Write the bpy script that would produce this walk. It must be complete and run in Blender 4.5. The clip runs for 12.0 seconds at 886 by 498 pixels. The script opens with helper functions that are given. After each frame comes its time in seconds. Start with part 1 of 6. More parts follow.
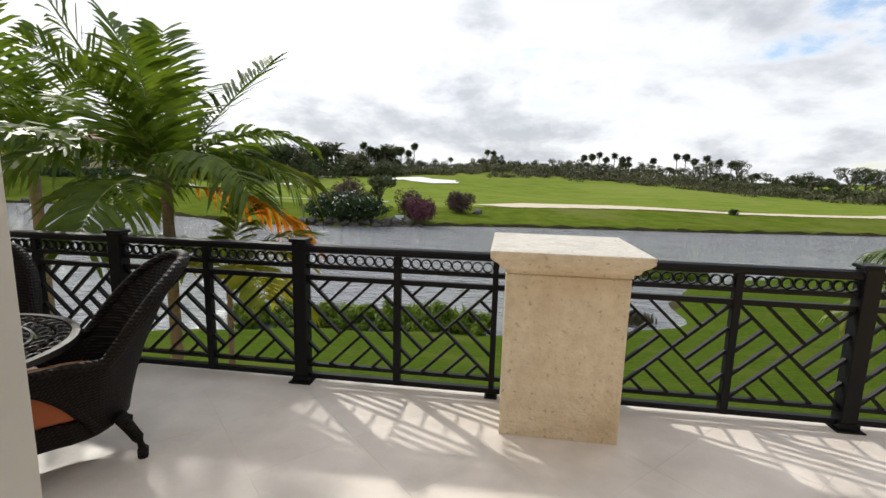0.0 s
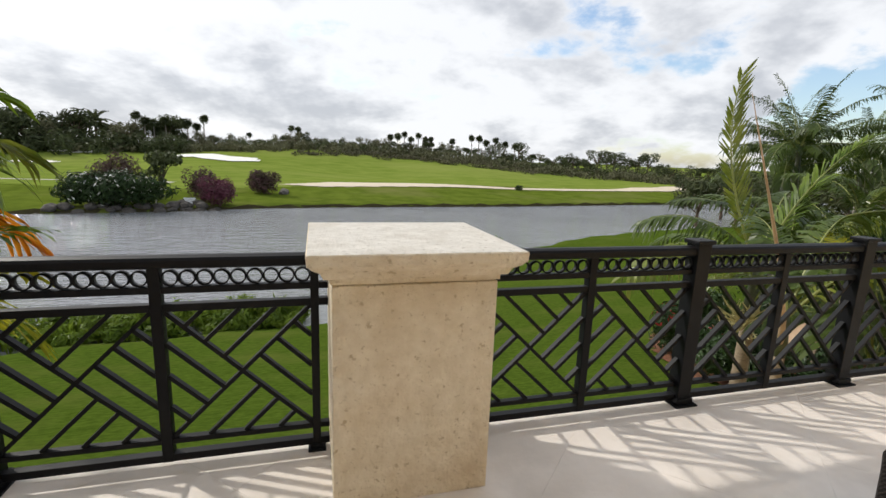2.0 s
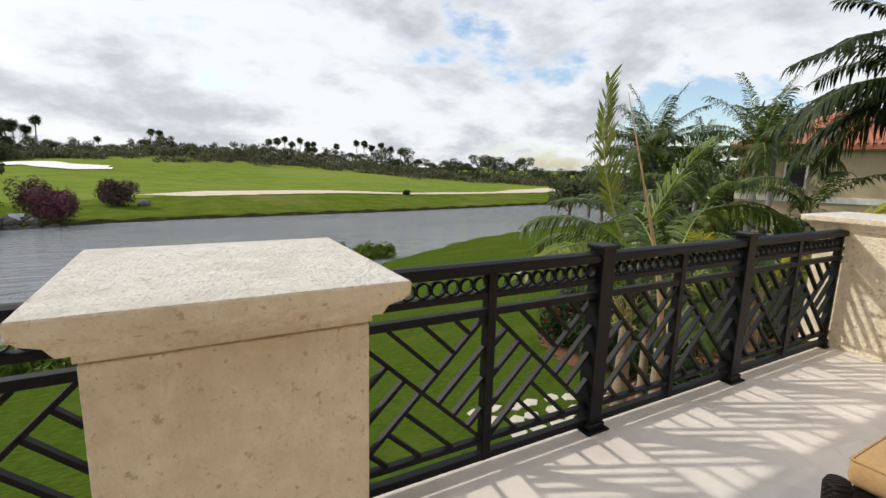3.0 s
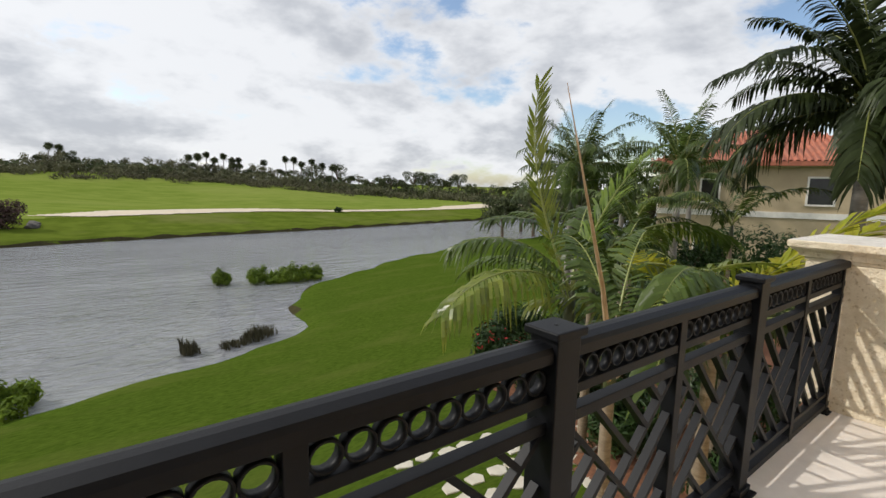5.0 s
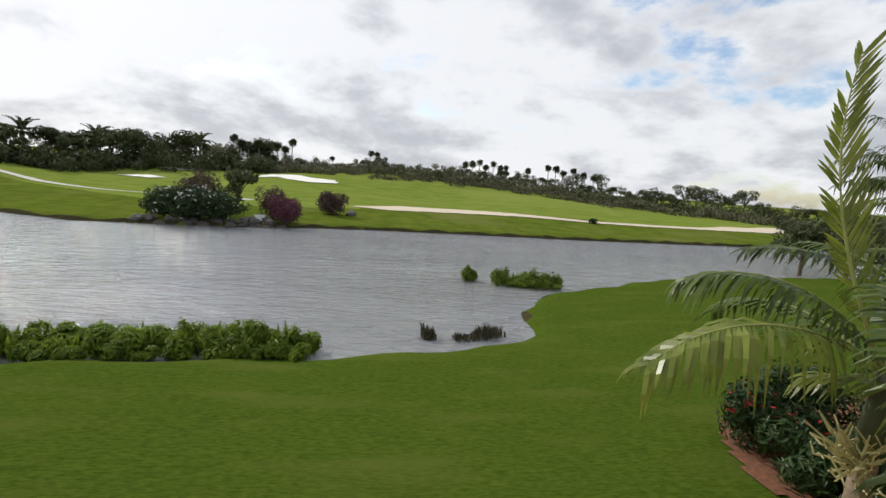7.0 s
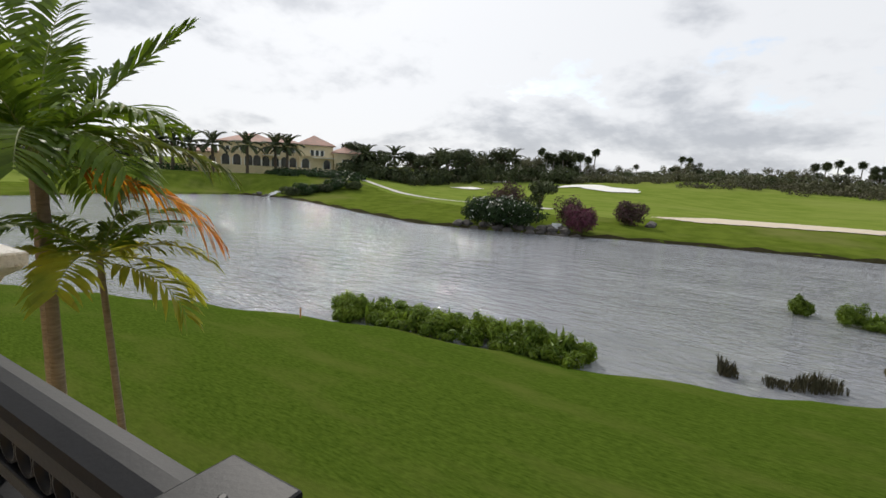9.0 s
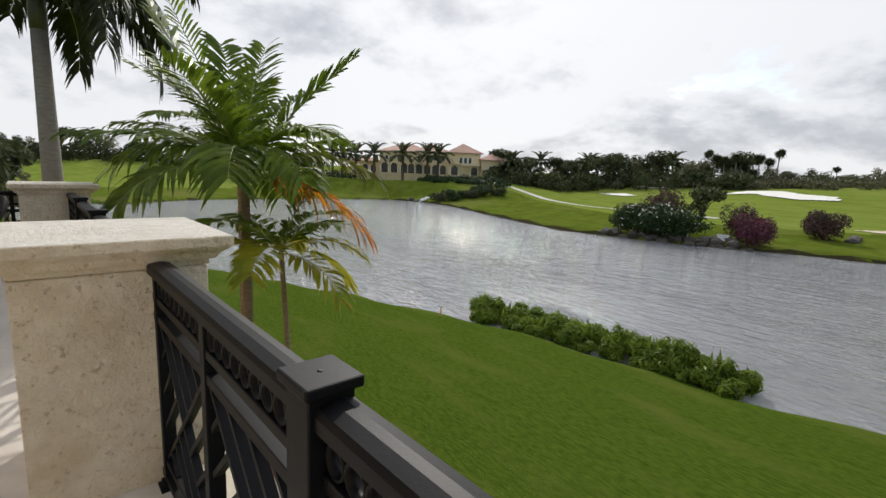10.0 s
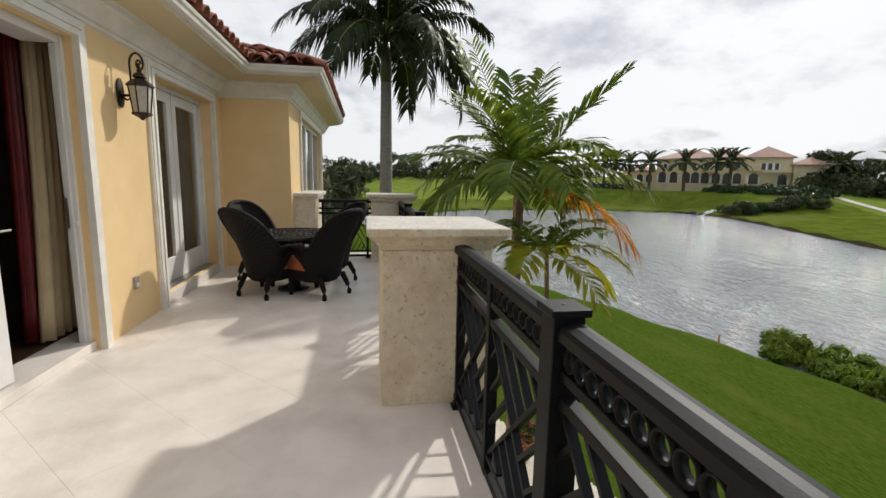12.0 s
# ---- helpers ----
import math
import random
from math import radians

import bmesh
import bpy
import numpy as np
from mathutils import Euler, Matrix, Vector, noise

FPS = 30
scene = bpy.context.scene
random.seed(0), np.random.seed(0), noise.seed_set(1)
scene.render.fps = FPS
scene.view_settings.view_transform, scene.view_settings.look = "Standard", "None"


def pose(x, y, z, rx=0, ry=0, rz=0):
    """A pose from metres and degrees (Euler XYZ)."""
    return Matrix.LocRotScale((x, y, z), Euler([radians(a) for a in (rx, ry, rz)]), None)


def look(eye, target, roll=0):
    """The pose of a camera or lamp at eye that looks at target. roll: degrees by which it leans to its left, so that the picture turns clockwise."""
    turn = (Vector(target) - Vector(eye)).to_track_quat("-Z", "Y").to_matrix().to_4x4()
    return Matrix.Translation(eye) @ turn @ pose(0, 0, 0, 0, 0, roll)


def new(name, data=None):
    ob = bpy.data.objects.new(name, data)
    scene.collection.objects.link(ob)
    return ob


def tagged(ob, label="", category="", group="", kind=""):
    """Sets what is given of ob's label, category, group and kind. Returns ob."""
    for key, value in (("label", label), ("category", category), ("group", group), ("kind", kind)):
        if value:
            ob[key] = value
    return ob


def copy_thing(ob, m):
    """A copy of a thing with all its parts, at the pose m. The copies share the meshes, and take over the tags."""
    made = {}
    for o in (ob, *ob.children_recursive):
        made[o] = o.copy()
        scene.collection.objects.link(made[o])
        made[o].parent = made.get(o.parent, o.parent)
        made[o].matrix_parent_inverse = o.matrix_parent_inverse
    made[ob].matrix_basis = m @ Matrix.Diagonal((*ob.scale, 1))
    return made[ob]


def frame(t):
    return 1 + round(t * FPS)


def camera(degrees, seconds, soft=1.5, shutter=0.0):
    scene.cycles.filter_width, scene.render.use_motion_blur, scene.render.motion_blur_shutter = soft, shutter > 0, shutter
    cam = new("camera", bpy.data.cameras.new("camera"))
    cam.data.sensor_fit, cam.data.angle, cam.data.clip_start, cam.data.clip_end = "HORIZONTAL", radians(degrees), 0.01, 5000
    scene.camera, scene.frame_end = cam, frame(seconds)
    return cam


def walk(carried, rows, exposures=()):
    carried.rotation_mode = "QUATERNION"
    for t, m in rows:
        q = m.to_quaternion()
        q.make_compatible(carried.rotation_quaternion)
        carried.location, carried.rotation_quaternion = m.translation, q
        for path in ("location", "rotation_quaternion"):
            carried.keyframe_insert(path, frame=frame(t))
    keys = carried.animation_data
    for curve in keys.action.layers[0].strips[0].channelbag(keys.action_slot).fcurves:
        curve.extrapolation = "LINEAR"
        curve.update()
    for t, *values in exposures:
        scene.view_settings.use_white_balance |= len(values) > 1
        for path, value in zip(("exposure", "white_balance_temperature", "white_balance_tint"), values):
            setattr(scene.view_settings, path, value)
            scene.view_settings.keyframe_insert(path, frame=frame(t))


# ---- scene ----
cam = camera(87.7, 12.0)
PATH = [
    (0, (-0.017, -2.681, 1.584), (-0.281, -0.724, 1.266), 1.5),
    (0.5, (-0.096, -2.545, 1.569), (-0.172, -0.575, 1.231), 1.6),
    (1, (-0.148, -2.371, 1.558), (-0.032, -0.407, 1.2), 1.7),
    (1.5, (-0.123, -2.08, 1.543), (0.195, -0.142, 1.166), 1.9),
    (2, (-0.054, -1.817, 1.532), (0.475, 0.074, 1.15), 2.1),
    (2.5, (0.05, -1.554, 1.496), (0.801, 0.265, 1.138), 2.3),
    (3, (0.244, -1.276, 1.491), (1.207, 0.442, 1.145), 1.5),
    (3.2, (0.331, -1.153, 1.496), (1.383, 0.514, 1.157), 1.2),
    (4.8, (1.138, -0.361, 1.476), (2.383, 1.179, 1.2), 1.3),
    (5, (1.235, -0.318, 1.48), (2.432, 1.261, 1.21), 1.3),
    (5.5, (1.438, -0.242, 1.533), (2.467, 1.452, 1.264), 1.4),
    (6, (1.725, -0.098, 1.525), (2.521, 1.719, 1.272), 3.4),
    (6.5, (1.99, 0.08, 1.47), (2.509, 1.993, 1.206), 4.0),
    (7, (2.17, 0.16, 1.46), (2.382, 2.129, 1.178), 4.2),
    (9, (2.7, 0.197, 1.48), (1.713, 1.907, 1.161), 2.9),
    (9.5, (2.875, 0.139, 1.484), (1.631, 1.672, 1.163), 2.8),
    (10, (3.041, 0.09, 1.49), (1.577, 1.414, 1.169), 2.4),
    (10.5, (3.221, 0.047, 1.503), (1.57, 1.126, 1.173), 2.0),
    (11, (3.32, 0.002, 1.481), (1.525, 0.826, 1.164), 1.6),
    (11.5, (3.424, -0.061, 1.473), (1.534, 0.514, 1.163), 1.2),
    (12, (3.525, -0.097, 1.471), (1.576, 0.232, 1.165), 1.1),
]
walk(cam, [(t, look(eye, target, roll)) for t, eye, target, roll in PATH], exposures=((0.0, 0.34), (3.0, 0.24), (5.5, 0.15), (7.0, 0.16), (9.5, 0.09), (12.0, 0.11)))

# ---- world, sun, exposure ----
SUN_AZ, SUN_EL = -46.0, 36.0           # degrees from +y towards +x, and above the horizon
sun_dir = Vector((math.sin(radians(SUN_AZ)) * math.cos(radians(SUN_EL)), math.cos(radians(SUN_AZ)) * math.cos(radians(SUN_EL)), math.sin(radians(SUN_EL))))
scene.view_settings.exposure = 0.0


def sky_world():
    w = bpy.data.worlds.new("world")
    scene.world = w
    w.use_nodes = True
    n, l = w.node_tree.nodes, w.node_tree.links
    n.clear()
    out = n.new("ShaderNodeOutputWorld")
    sky = n.new("ShaderNodeTexSky")
    sky.sky_type, sky.sun_disc = "NISHITA", False
    sky.sun_elevation, sky.sun_rotation = radians(SUN_EL), radians(SUN_AZ)
    bg = n.new("ShaderNodeBackground")
    bg.inputs[1].default_value = 0.15
    l.new(sky.outputs[0], bg.inputs[0])
    # a deck of cumulus: noise on a flat sheet overhead, seen in perspective
    tc = n.new("ShaderNodeTexCoord")
    sep = n.new("ShaderNodeSeparateXYZ")
    l.new(tc.outputs["Generated"], sep.inputs[0])

    def op(kind, a, b=None, clamp=False):
        m = n.new("ShaderNodeMath")
        m.operation, m.use_clamp = kind, clamp
        for k, v in ((0, a), (1, b)):
            if v is None:
                continue
            if isinstance(v, (int, float)):
                m.inputs[k].default_value = v
            else:
                l.new(v, m.inputs[k])
        return m.outputs[0]

    high = op("MAXIMUM", sep.outputs[2], 0.0)
    deck = n.new("ShaderNodeCombineXYZ")
    for k in (0, 1):
        l.new(op("DIVIDE", sep.outputs[k], op("ADD", high, 0.42)), deck.inputs[k])
    l.new(op("MULTIPLY", high, 1.5), deck.inputs[2])

    def fbm(scale, detail, rough, shift=(0.0, 0.0, 0.0), warp=0.0):
        t = n.new("ShaderNodeTexNoise")
        t.inputs["Scale"].default_value, t.inputs["Detail"].default_value, t.inputs["Roughness"].default_value = scale, detail, rough
        t.inputs["Distortion"].default_value = warp
        mp = n.new("ShaderNodeMapping")
        mp.inputs["Location"].default_value = shift
        l.new(deck.outputs[0], mp.inputs[0])
        l.new(mp.outputs[0], t.inputs["Vector"])
        return t.outputs["Fac"]

    def ramp(v, a, b):
        m = n.new("ShaderNodeMapRange")
        m.interpolation_type = "SMOOTHSTEP"
        m.inputs[1].default_value, m.inputs[2].default_value = a, b
        l.new(v, m.inputs[0])
        return m.outputs[0]

    # fewer clouds away from the sun
    thin = op("MULTIPLY", op("ADD", op("MULTIPLY", sep.outputs[0], 0.80), op("MULTIPLY", sep.outputs[1], -0.20)), 0.19)
    base = (3.7, 1.3, 0.4)
    body = fbm(1.9, 12.0, 0.58, base, 0.1)
    sunward = tuple(b - 0.16 * d for b, d in zip(base, (sun_dir.x, sun_dir.y, -0.35)))
    lit = fbm(1.9, 5.0, 0.55, sunward, 0.1)
    cover = ramp(op("SUBTRACT", body, thin), 0.335, 0.43)
    # thick bellies turn grey; the sides towards the sun stay white
    belly = ramp(op("ADD", op("SUBTRACT", body, op("MULTIPLY", lit, 0.75)), op("MULTIPLY", fbm(0.8, 6.0, 0.6, (8.1, 2.2, 1.0), 0.3), 0.55)), 0.35, 0.58)
    ccol = n.new("ShaderNodeMix")
    ccol.data_type = "RGBA"
    ccol.inputs[6].default_value, ccol.inputs[7].default_value = (0.92, 0.935, 0.965, 1), (0.55, 0.575, 0.625, 1)
    l.new(belly, ccol.inputs[0])
    cb = n.new("ShaderNodeBackground")
    # thin cloud before the sun scatters its light forwards
    dot = n.new("ShaderNodeVectorMath")
    dot.operation = "DOT_PRODUCT"
    dot.inputs[1].default_value = sun_dir
    l.new(tc.outputs["Generated"], dot.inputs[0])
    l.new(op("ADD", op("MULTIPLY", op("POWER", op("MAXIMUM", dot.outputs["Value"], 0.0), 5.0), 0.14), 0.86), cb.inputs[1])
    l.new(ccol.outputs[2], cb.inputs[0])
    mix = n.new("ShaderNodeMixShader")
    l.new(op("MULTIPLY", cover, 0.97), mix.inputs[0])
    l.new(bg.outputs[0], mix.inputs[1])
    l.new(cb.outputs[0], mix.inputs[2])
    l.new(mix.outputs[0], out.inputs[0])


sky_world()
sun = new("sun", bpy.data.lights.new("sun", "SUN"))
sun.data.energy, sun.data.angle, sun.data.color = 2.45, radians(2.0), (1.0, 0.95, 0.87)
sun.matrix_world = look(sun_dir * 60, (0, 0, 0))


# ---- materials ----
def material(name, col, col2=None, rough=0.6, metal=0.0, scale=6.0, detail=6.0, bump=0.0, bump_scale=None, spread=0.0, stain=None, stain_scale=0.7, coat=0.0, translucent=0.0, spec=0.5, stretch=(1, 1, 1), pits=None, pit_scale=20.0):
    """Principled surface: two colours mixed by grain, stains at a larger scale, relief, and a spread of value from piece to piece."""
    m = bpy.data.materials.new(name)
    m.use_nodes = True
    n, l = m.node_tree.nodes, m.node_tree.links
    p = n["Principled BSDF"]
    p.inputs["Roughness"].default_value, p.inputs["Metallic"].default_value = rough, metal
    p.inputs["Coat Weight"].default_value = coat
    p.inputs["Specular IOR Level"].default_value = spec
    tc = n.new("ShaderNodeTexCoord")
    mp = n.new("ShaderNodeMapping")
    mp.inputs["Scale"].default_value = stretch
    geo = n.new("ShaderNodeNewGeometry")
    l.new(geo.outputs["Position"], mp.inputs[0])

    def noise_tex(s, d=detail):
        t = n.new("ShaderNodeTexNoise")
        t.inputs["Scale"].default_value, t.inputs["Detail"].default_value, t.inputs["Roughness"].default_value = s, d, 0.6
        l.new(mp.outputs[0], t.inputs["Vector"])
        return t.outputs["Fac"]

    def blend(fac, a, b, lo=0.35, hi=0.65):
        r = n.new("ShaderNodeMapRange")
        r.inputs[1].default_value, r.inputs[2].default_value = lo, hi
        l.new(fac, r.inputs[0])
        x = n.new("ShaderNodeMix")
        x.data_type = "RGBA"
        l.new(r.outputs[0], x.inputs[0])
        for k, v in ((6, a), (7, b)):
            if isinstance(v, tuple):
                x.inputs[k].default_value = (*v, 1)
            else:
                l.new(v, x.inputs[k])
        return x.outputs[2]

    c = blend(noise_tex(scale), col, col2 or tuple(v * 0.8 for v in col))
    if stain:
        c = blend(noise_tex(stain_scale, 4), c, stain, 0.5, 0.75)
    if pits:
        c = blend(noise_tex(pit_scale, 5), c, pits, 0.59, 0.66)
        c = blend(noise_tex(pit_scale * 3.1, 3), c, pits, 0.63, 0.72)
    if spread:
        info = n.new("ShaderNodeObjectInfo")
        add = n.new("ShaderNodeMath")
        add.operation = "ADD"
        l.new(info.outputs["Random"], add.inputs[0])
        l.new(geo.outputs["Random Per Island"], add.inputs[1])
        r = n.new("ShaderNodeMapRange")
        r.inputs[2].default_value, r.inputs[3].default_value, r.inputs[4].default_value = 2.0, 1 - spread, 1 + spread
        l.new(add.outputs[0], r.inputs[0])
        hsv = n.new("ShaderNodeHueSaturation")
        l.new(r.outputs[0], hsv.inputs["Value"])
        l.new(c, hsv.inputs["Color"])
        c = hsv.outputs[0]
    l.new(c, p.inputs["Base Color"])
    if bump:
        b = n.new("ShaderNodeBump")
        b.inputs["Strength"].default_value, b.inputs["Distance"].default_value = bump, 0.02
        l.new(noise_tex(bump_scale or scale * 4, 8), b.inputs["Height"])
        l.new(b.outputs[0], p.inputs["Normal"])
    if translucent:
        t = n.new("ShaderNodeBsdfTranslucent")
        l.new(c, t.inputs[0])
        x = n.new("ShaderNodeMixShader")
        x.inputs[0].default_value = translucent
        l.new(p.outputs[0], x.inputs[1])
        l.new(t.outputs[0], x.inputs[2])
        l.new(x.outputs[0], n["Material Output"].inputs[0])
    return m


def water_material():
    """Lake water: reflected sky put into a grey base colour, ripples of three lengths, calmer and rougher patches drawn
    out by the wind.
    """
    m = bpy.data.materials.new("lake_water")
    m.use_nodes = True
    n, l = m.node_tree.nodes, m.node_tree.links
    p = n["Principled BSDF"]
    # paler than water itself: adds sky reflection that the ripples lose
    p.inputs["Base Color"].default_value = (0.265, 0.274, 0.29, 1)
    p.inputs["Roughness"].default_value, p.inputs["IOR"].default_value = 0.065, 1.72
    geo = n.new("ShaderNodeNewGeometry")

    def tex(scale, detail, rough, turn, stretch):
        mp = n.new("ShaderNodeMapping")
        mp.inputs["Rotation"].default_value = (0, 0, radians(turn))
        mp.inputs["Scale"].default_value = (*stretch, 1)
        l.new(geo.outputs["Position"], mp.inputs[0])
        t = n.new("ShaderNodeTexNoise")
        t.inputs["Scale"].default_value, t.inputs["Detail"].default_value, t.inputs["Roughness"].default_value = scale, detail, rough
        l.new(mp.outputs[0], t.inputs["Vector"])
        return t.outputs["Fac"]

    gust = n.new("ShaderNodeMapRange")
    gust.inputs[1].default_value, gust.inputs[2].default_value, gust.inputs[3].default_value, gust.inputs[4].default_value = 0.40, 0.60, 0.65, 1.0
    l.new(tex(0.09, 4, 0.6, 15, (0.45, 1.5)), gust.inputs[0])
    prev = None
    for s, d, dist, turn in ((0.8, 2, 0.62, 22), (2.1, 3, 0.30, 38), (6.0, 3, 0.10, 10)):
        b = n.new("ShaderNodeBump")
        l.new(gust.outputs[0], b.inputs["Strength"])
        b.inputs["Distance"].default_value = dist
        l.new(tex(s, d, 0.62, turn, (0.55, 1.6)), b.inputs["Height"])
        if prev:
            l.new(prev, b.inputs["Normal"])
        prev = b.outputs[0]
    l.new(prev, p.inputs["Normal"])
    return m


WATER = water_material()
LAWN = material("lawn_grass", (0.078, 0.118, 0.0155), (0.041, 0.070, 0.0084), 0.95, scale=9.0, detail=15, bump=0.9, bump_scale=50, stain=(0.092, 0.114, 0.022), stain_scale=0.42, spec=0.0, stretch=(0.5, 1.6, 1))
FAIRWAY = material("fairway_grass", (0.185, 0.232, 0.046), (0.135, 0.185, 0.030), 0.9, scale=0.35, detail=8, bump=0.5, bump_scale=6, stain=(0.225, 0.255, 0.066), stain_scale=0.035, spec=0.0, stretch=(0.6, 1.3, 1))
ROUGH = material("rough_grass", (0.115, 0.150, 0.022), (0.075, 0.105, 0.014), 0.9, scale=0.4, detail=8, bump=0.6, bump_scale=5, stain=(0.150, 0.155, 0.047), stain_scale=0.07, spec=0.0)
EARTH = material("dark_bank_earth", (0.040, 0.034, 0.020), (0.060, 0.055, 0.026), 0.95, scale=3, bump=0.5, bump_scale=8, spec=0.0)
SAND = material("bunker_sand", (0.62, 0.53, 0.40), (0.54, 0.45, 0.33), 0.9, scale=0.8, bump=0.3)
WHITE_SAND = material("white_bunker_sand", (0.80, 0.78, 0.73), (0.70, 0.68, 0.63), 0.9, scale=0.6)
PATH_MAT = material("cart_path_concrete", (0.50, 0.48, 0.43), (0.42, 0.40, 0.36), 0.85, scale=0.7)
FLOOR_STONE = material("terrace_limestone", (0.83, 0.765, 0.70), (0.73, 0.665, 0.60), 0.42, scale=3.0, detail=12, bump=0.10, bump_scale=30, spread=0.02, stain=(0.62, 0.565, 0.505), stain_scale=1.6)
CORAL = material("coral_stone", (0.86, 0.765, 0.60), (0.74, 0.635, 0.465), 0.9, scale=13, detail=15, bump=1.0, bump_scale=38, stain=(0.66, 0.535, 0.365), stain_scale=2.6, pits=(0.56, 0.45, 0.30), pit_scale=30)
CAP_STONE = material("pale_cap_stone", (0.76, 0.72, 0.65), (0.64, 0.60, 0.53), 0.85, scale=14, detail=10, bump=0.9, bump_scale=45, stain=(0.58, 0.53, 0.45), stain_scale=5, pits=(0.46, 0.41, 0.34), pit_scale=36)
IRON = material("black_painted_aluminium", (0.0050, 0.0054, 0.0072), (0.0035, 0.0038, 0.0050), 0.5, scale=20, bump=0.05, bump_scale=120, spec=0.22)
METAL_GREY = material("dull_screw_metal", (0.03, 0.03, 0.03), (0.02, 0.02, 0.02), 0.4, 0.8, scale=30)
STUCCO = material("yellow_stucco", (0.84, 0.615, 0.325), (0.79, 0.565, 0.29), 0.9, scale=3, detail=9, bump=0.18, bump_scale=70, stain=(0.75, 0.53, 0.265), stain_scale=0.8)
TRIM_WHITE = material("white_painted_trim", (0.82, 0.79, 0.72), (0.70, 0.67, 0.60), 0.55, scale=4, bump=0.05)
CREAM = material("cream_soffit_paint", (0.70, 0.60, 0.40), (0.66, 0.56, 0.37), 0.75, scale=2.5, bump=0.05)
DOOR_WHITE = material("white_door_paint", (0.74, 0.73, 0.70), (0.68, 0.67, 0.64), 0.4, scale=5)
# near-black brown: the unlit rooms' dimness put into walls and ceiling
ROOM_DARK = material("room_dimness_brown", (0.035, 0.022, 0.015), (0.025, 0.016, 0.011), 0.6, scale=4)


# ---- mesh helpers ----
def box_bm(bm, x0, x1, y0, y1, z0, z1):
    vs = [bm.verts.new((x, y, z)) for z in (z0, z1) for x, y in ((x0, y0), (x1, y0), (x1, y1), (x0, y1))]
    for f in ((3, 2, 1, 0), (4, 5, 6, 7), (0, 1, 5, 4), (1, 2, 6, 5), (2, 3, 7, 6), (3, 0, 4, 7)):
        bm.faces.new([vs[k] for k in f])
    return bm


def boxes(*dims, bevel=0.0):
    bm = bmesh.new()
    for d in dims:
        box_bm(bm, *d)
    if bevel:
        bmesh.ops.bevel(bm, geom=list(bm.edges), offset=bevel, segments=2, affect="EDGES", profile=0.5)
    return bm


def mesh_of(name, bm, mat, smooth=False):
    me = bpy.data.meshes.new(name)
    bm.to_mesh(me)
    bm.free()
    for x in (mat if isinstance(mat, (list, tuple)) else (mat,)):
        me.materials.append(x)
    if smooth:
        me.polygons.foreach_set("use_smooth", [True] * len(me.polygons))
    return me


def part(name, bm, mat, parent=None, label="", smooth=False, at=None):
    ob = new(name, bm if isinstance(bm, bpy.types.Mesh) else mesh_of(name, bm, mat, smooth))
    if parent is not None:
        ob.parent = parent
    if at is not None:
        ob.matrix_basis = at
    if label:
        ob["label"] = label
    return ob


def thing(name, at, label, category, group="", kind=""):
    ob = new(name)
    ob.empty_display_size = 0.1
    ob.matrix_basis = at
    return tagged(ob, label, category, group, kind)


def structure(name, bm, mat, label, category, smooth=False):
    return tagged(part(name, bm, mat, None, "", smooth), label, category, kind="structure")


def lathe(profile, seg=20, cap=True):
    """A turned body from (radius, height) pairs."""
    bm = bmesh.new()
    rings = [[bm.verts.new((r * math.cos(2 * math.pi * k / seg), r * math.sin(2 * math.pi * k / seg), z)) for k in range(seg)] for r, z in profile]
    for a, b in zip(rings, rings[1:]):
        for k in range(seg):
            bm.faces.new((a[k], a[(k + 1) % seg], b[(k + 1) % seg], b[k]))
    if cap:
        bm.faces.new(rings[0][::-1])
        bm.faces.new(rings[-1])
    return bm


def tube(points, radii, seg=8, bm=None, cap=True):
    """A tube along points; radii one number or one a point."""
    bm = bm or bmesh.new()
    pts = [Vector(p) for p in points]
    if not isinstance(radii, (list, tuple)):
        radii = [radii] * len(pts)
    rings = []
    ref = Vector((0.013, 0.021, 1.0))
    for i, p in enumerate(pts):
        d = (pts[min(i + 1, len(pts) - 1)] - pts[max(i - 1, 0)]).normalized()
        u = d.cross(ref)
        if u.length < 0.15:
            u = d.cross(Vector((1, 0, 0)))
        u.normalize()
        v = d.cross(u)
        rings.append([bm.verts.new(p + radii[i] * (math.cos(2 * math.pi * k / seg) * u + math.sin(2 * math.pi * k / seg) * v)) for k in range(seg)])
    for a, b in zip(rings, rings[1:]):
        for k in range(seg):
            bm.faces.new((a[k], a[(k + 1) % seg], b[(k + 1) % seg], b[k]))
    if cap:
        bm.faces.new(rings[0][::-1])
        bm.faces.new(rings[-1])
    return bm


def bar_between(a, b, w, d):
    """A flat bar in the xz plane from a to b, w wide and d deep."""
    a, b = Vector(a), Vector(b)
    t = (b - a).normalized()
    s = Vector((-t.z, 0, t.x)) * w / 2
    y = Vector((0, d / 2, 0))
    bm = bmesh.new()
    vs = [bm.verts.new(p + q) for p in (a, b) for q in (-s - y, s - y, s + y, -s + y)]
    for f in ((0, 1, 2, 3), (7, 6, 5, 4), (0, 4, 5, 1), (1, 5, 6, 2), (2, 6, 7, 3), (3, 7, 4, 0)):
        bm.faces.new([vs[k] for k in f])
    bmesh.ops.recalc_face_normals(bm, faces=bm.faces)
    return bm


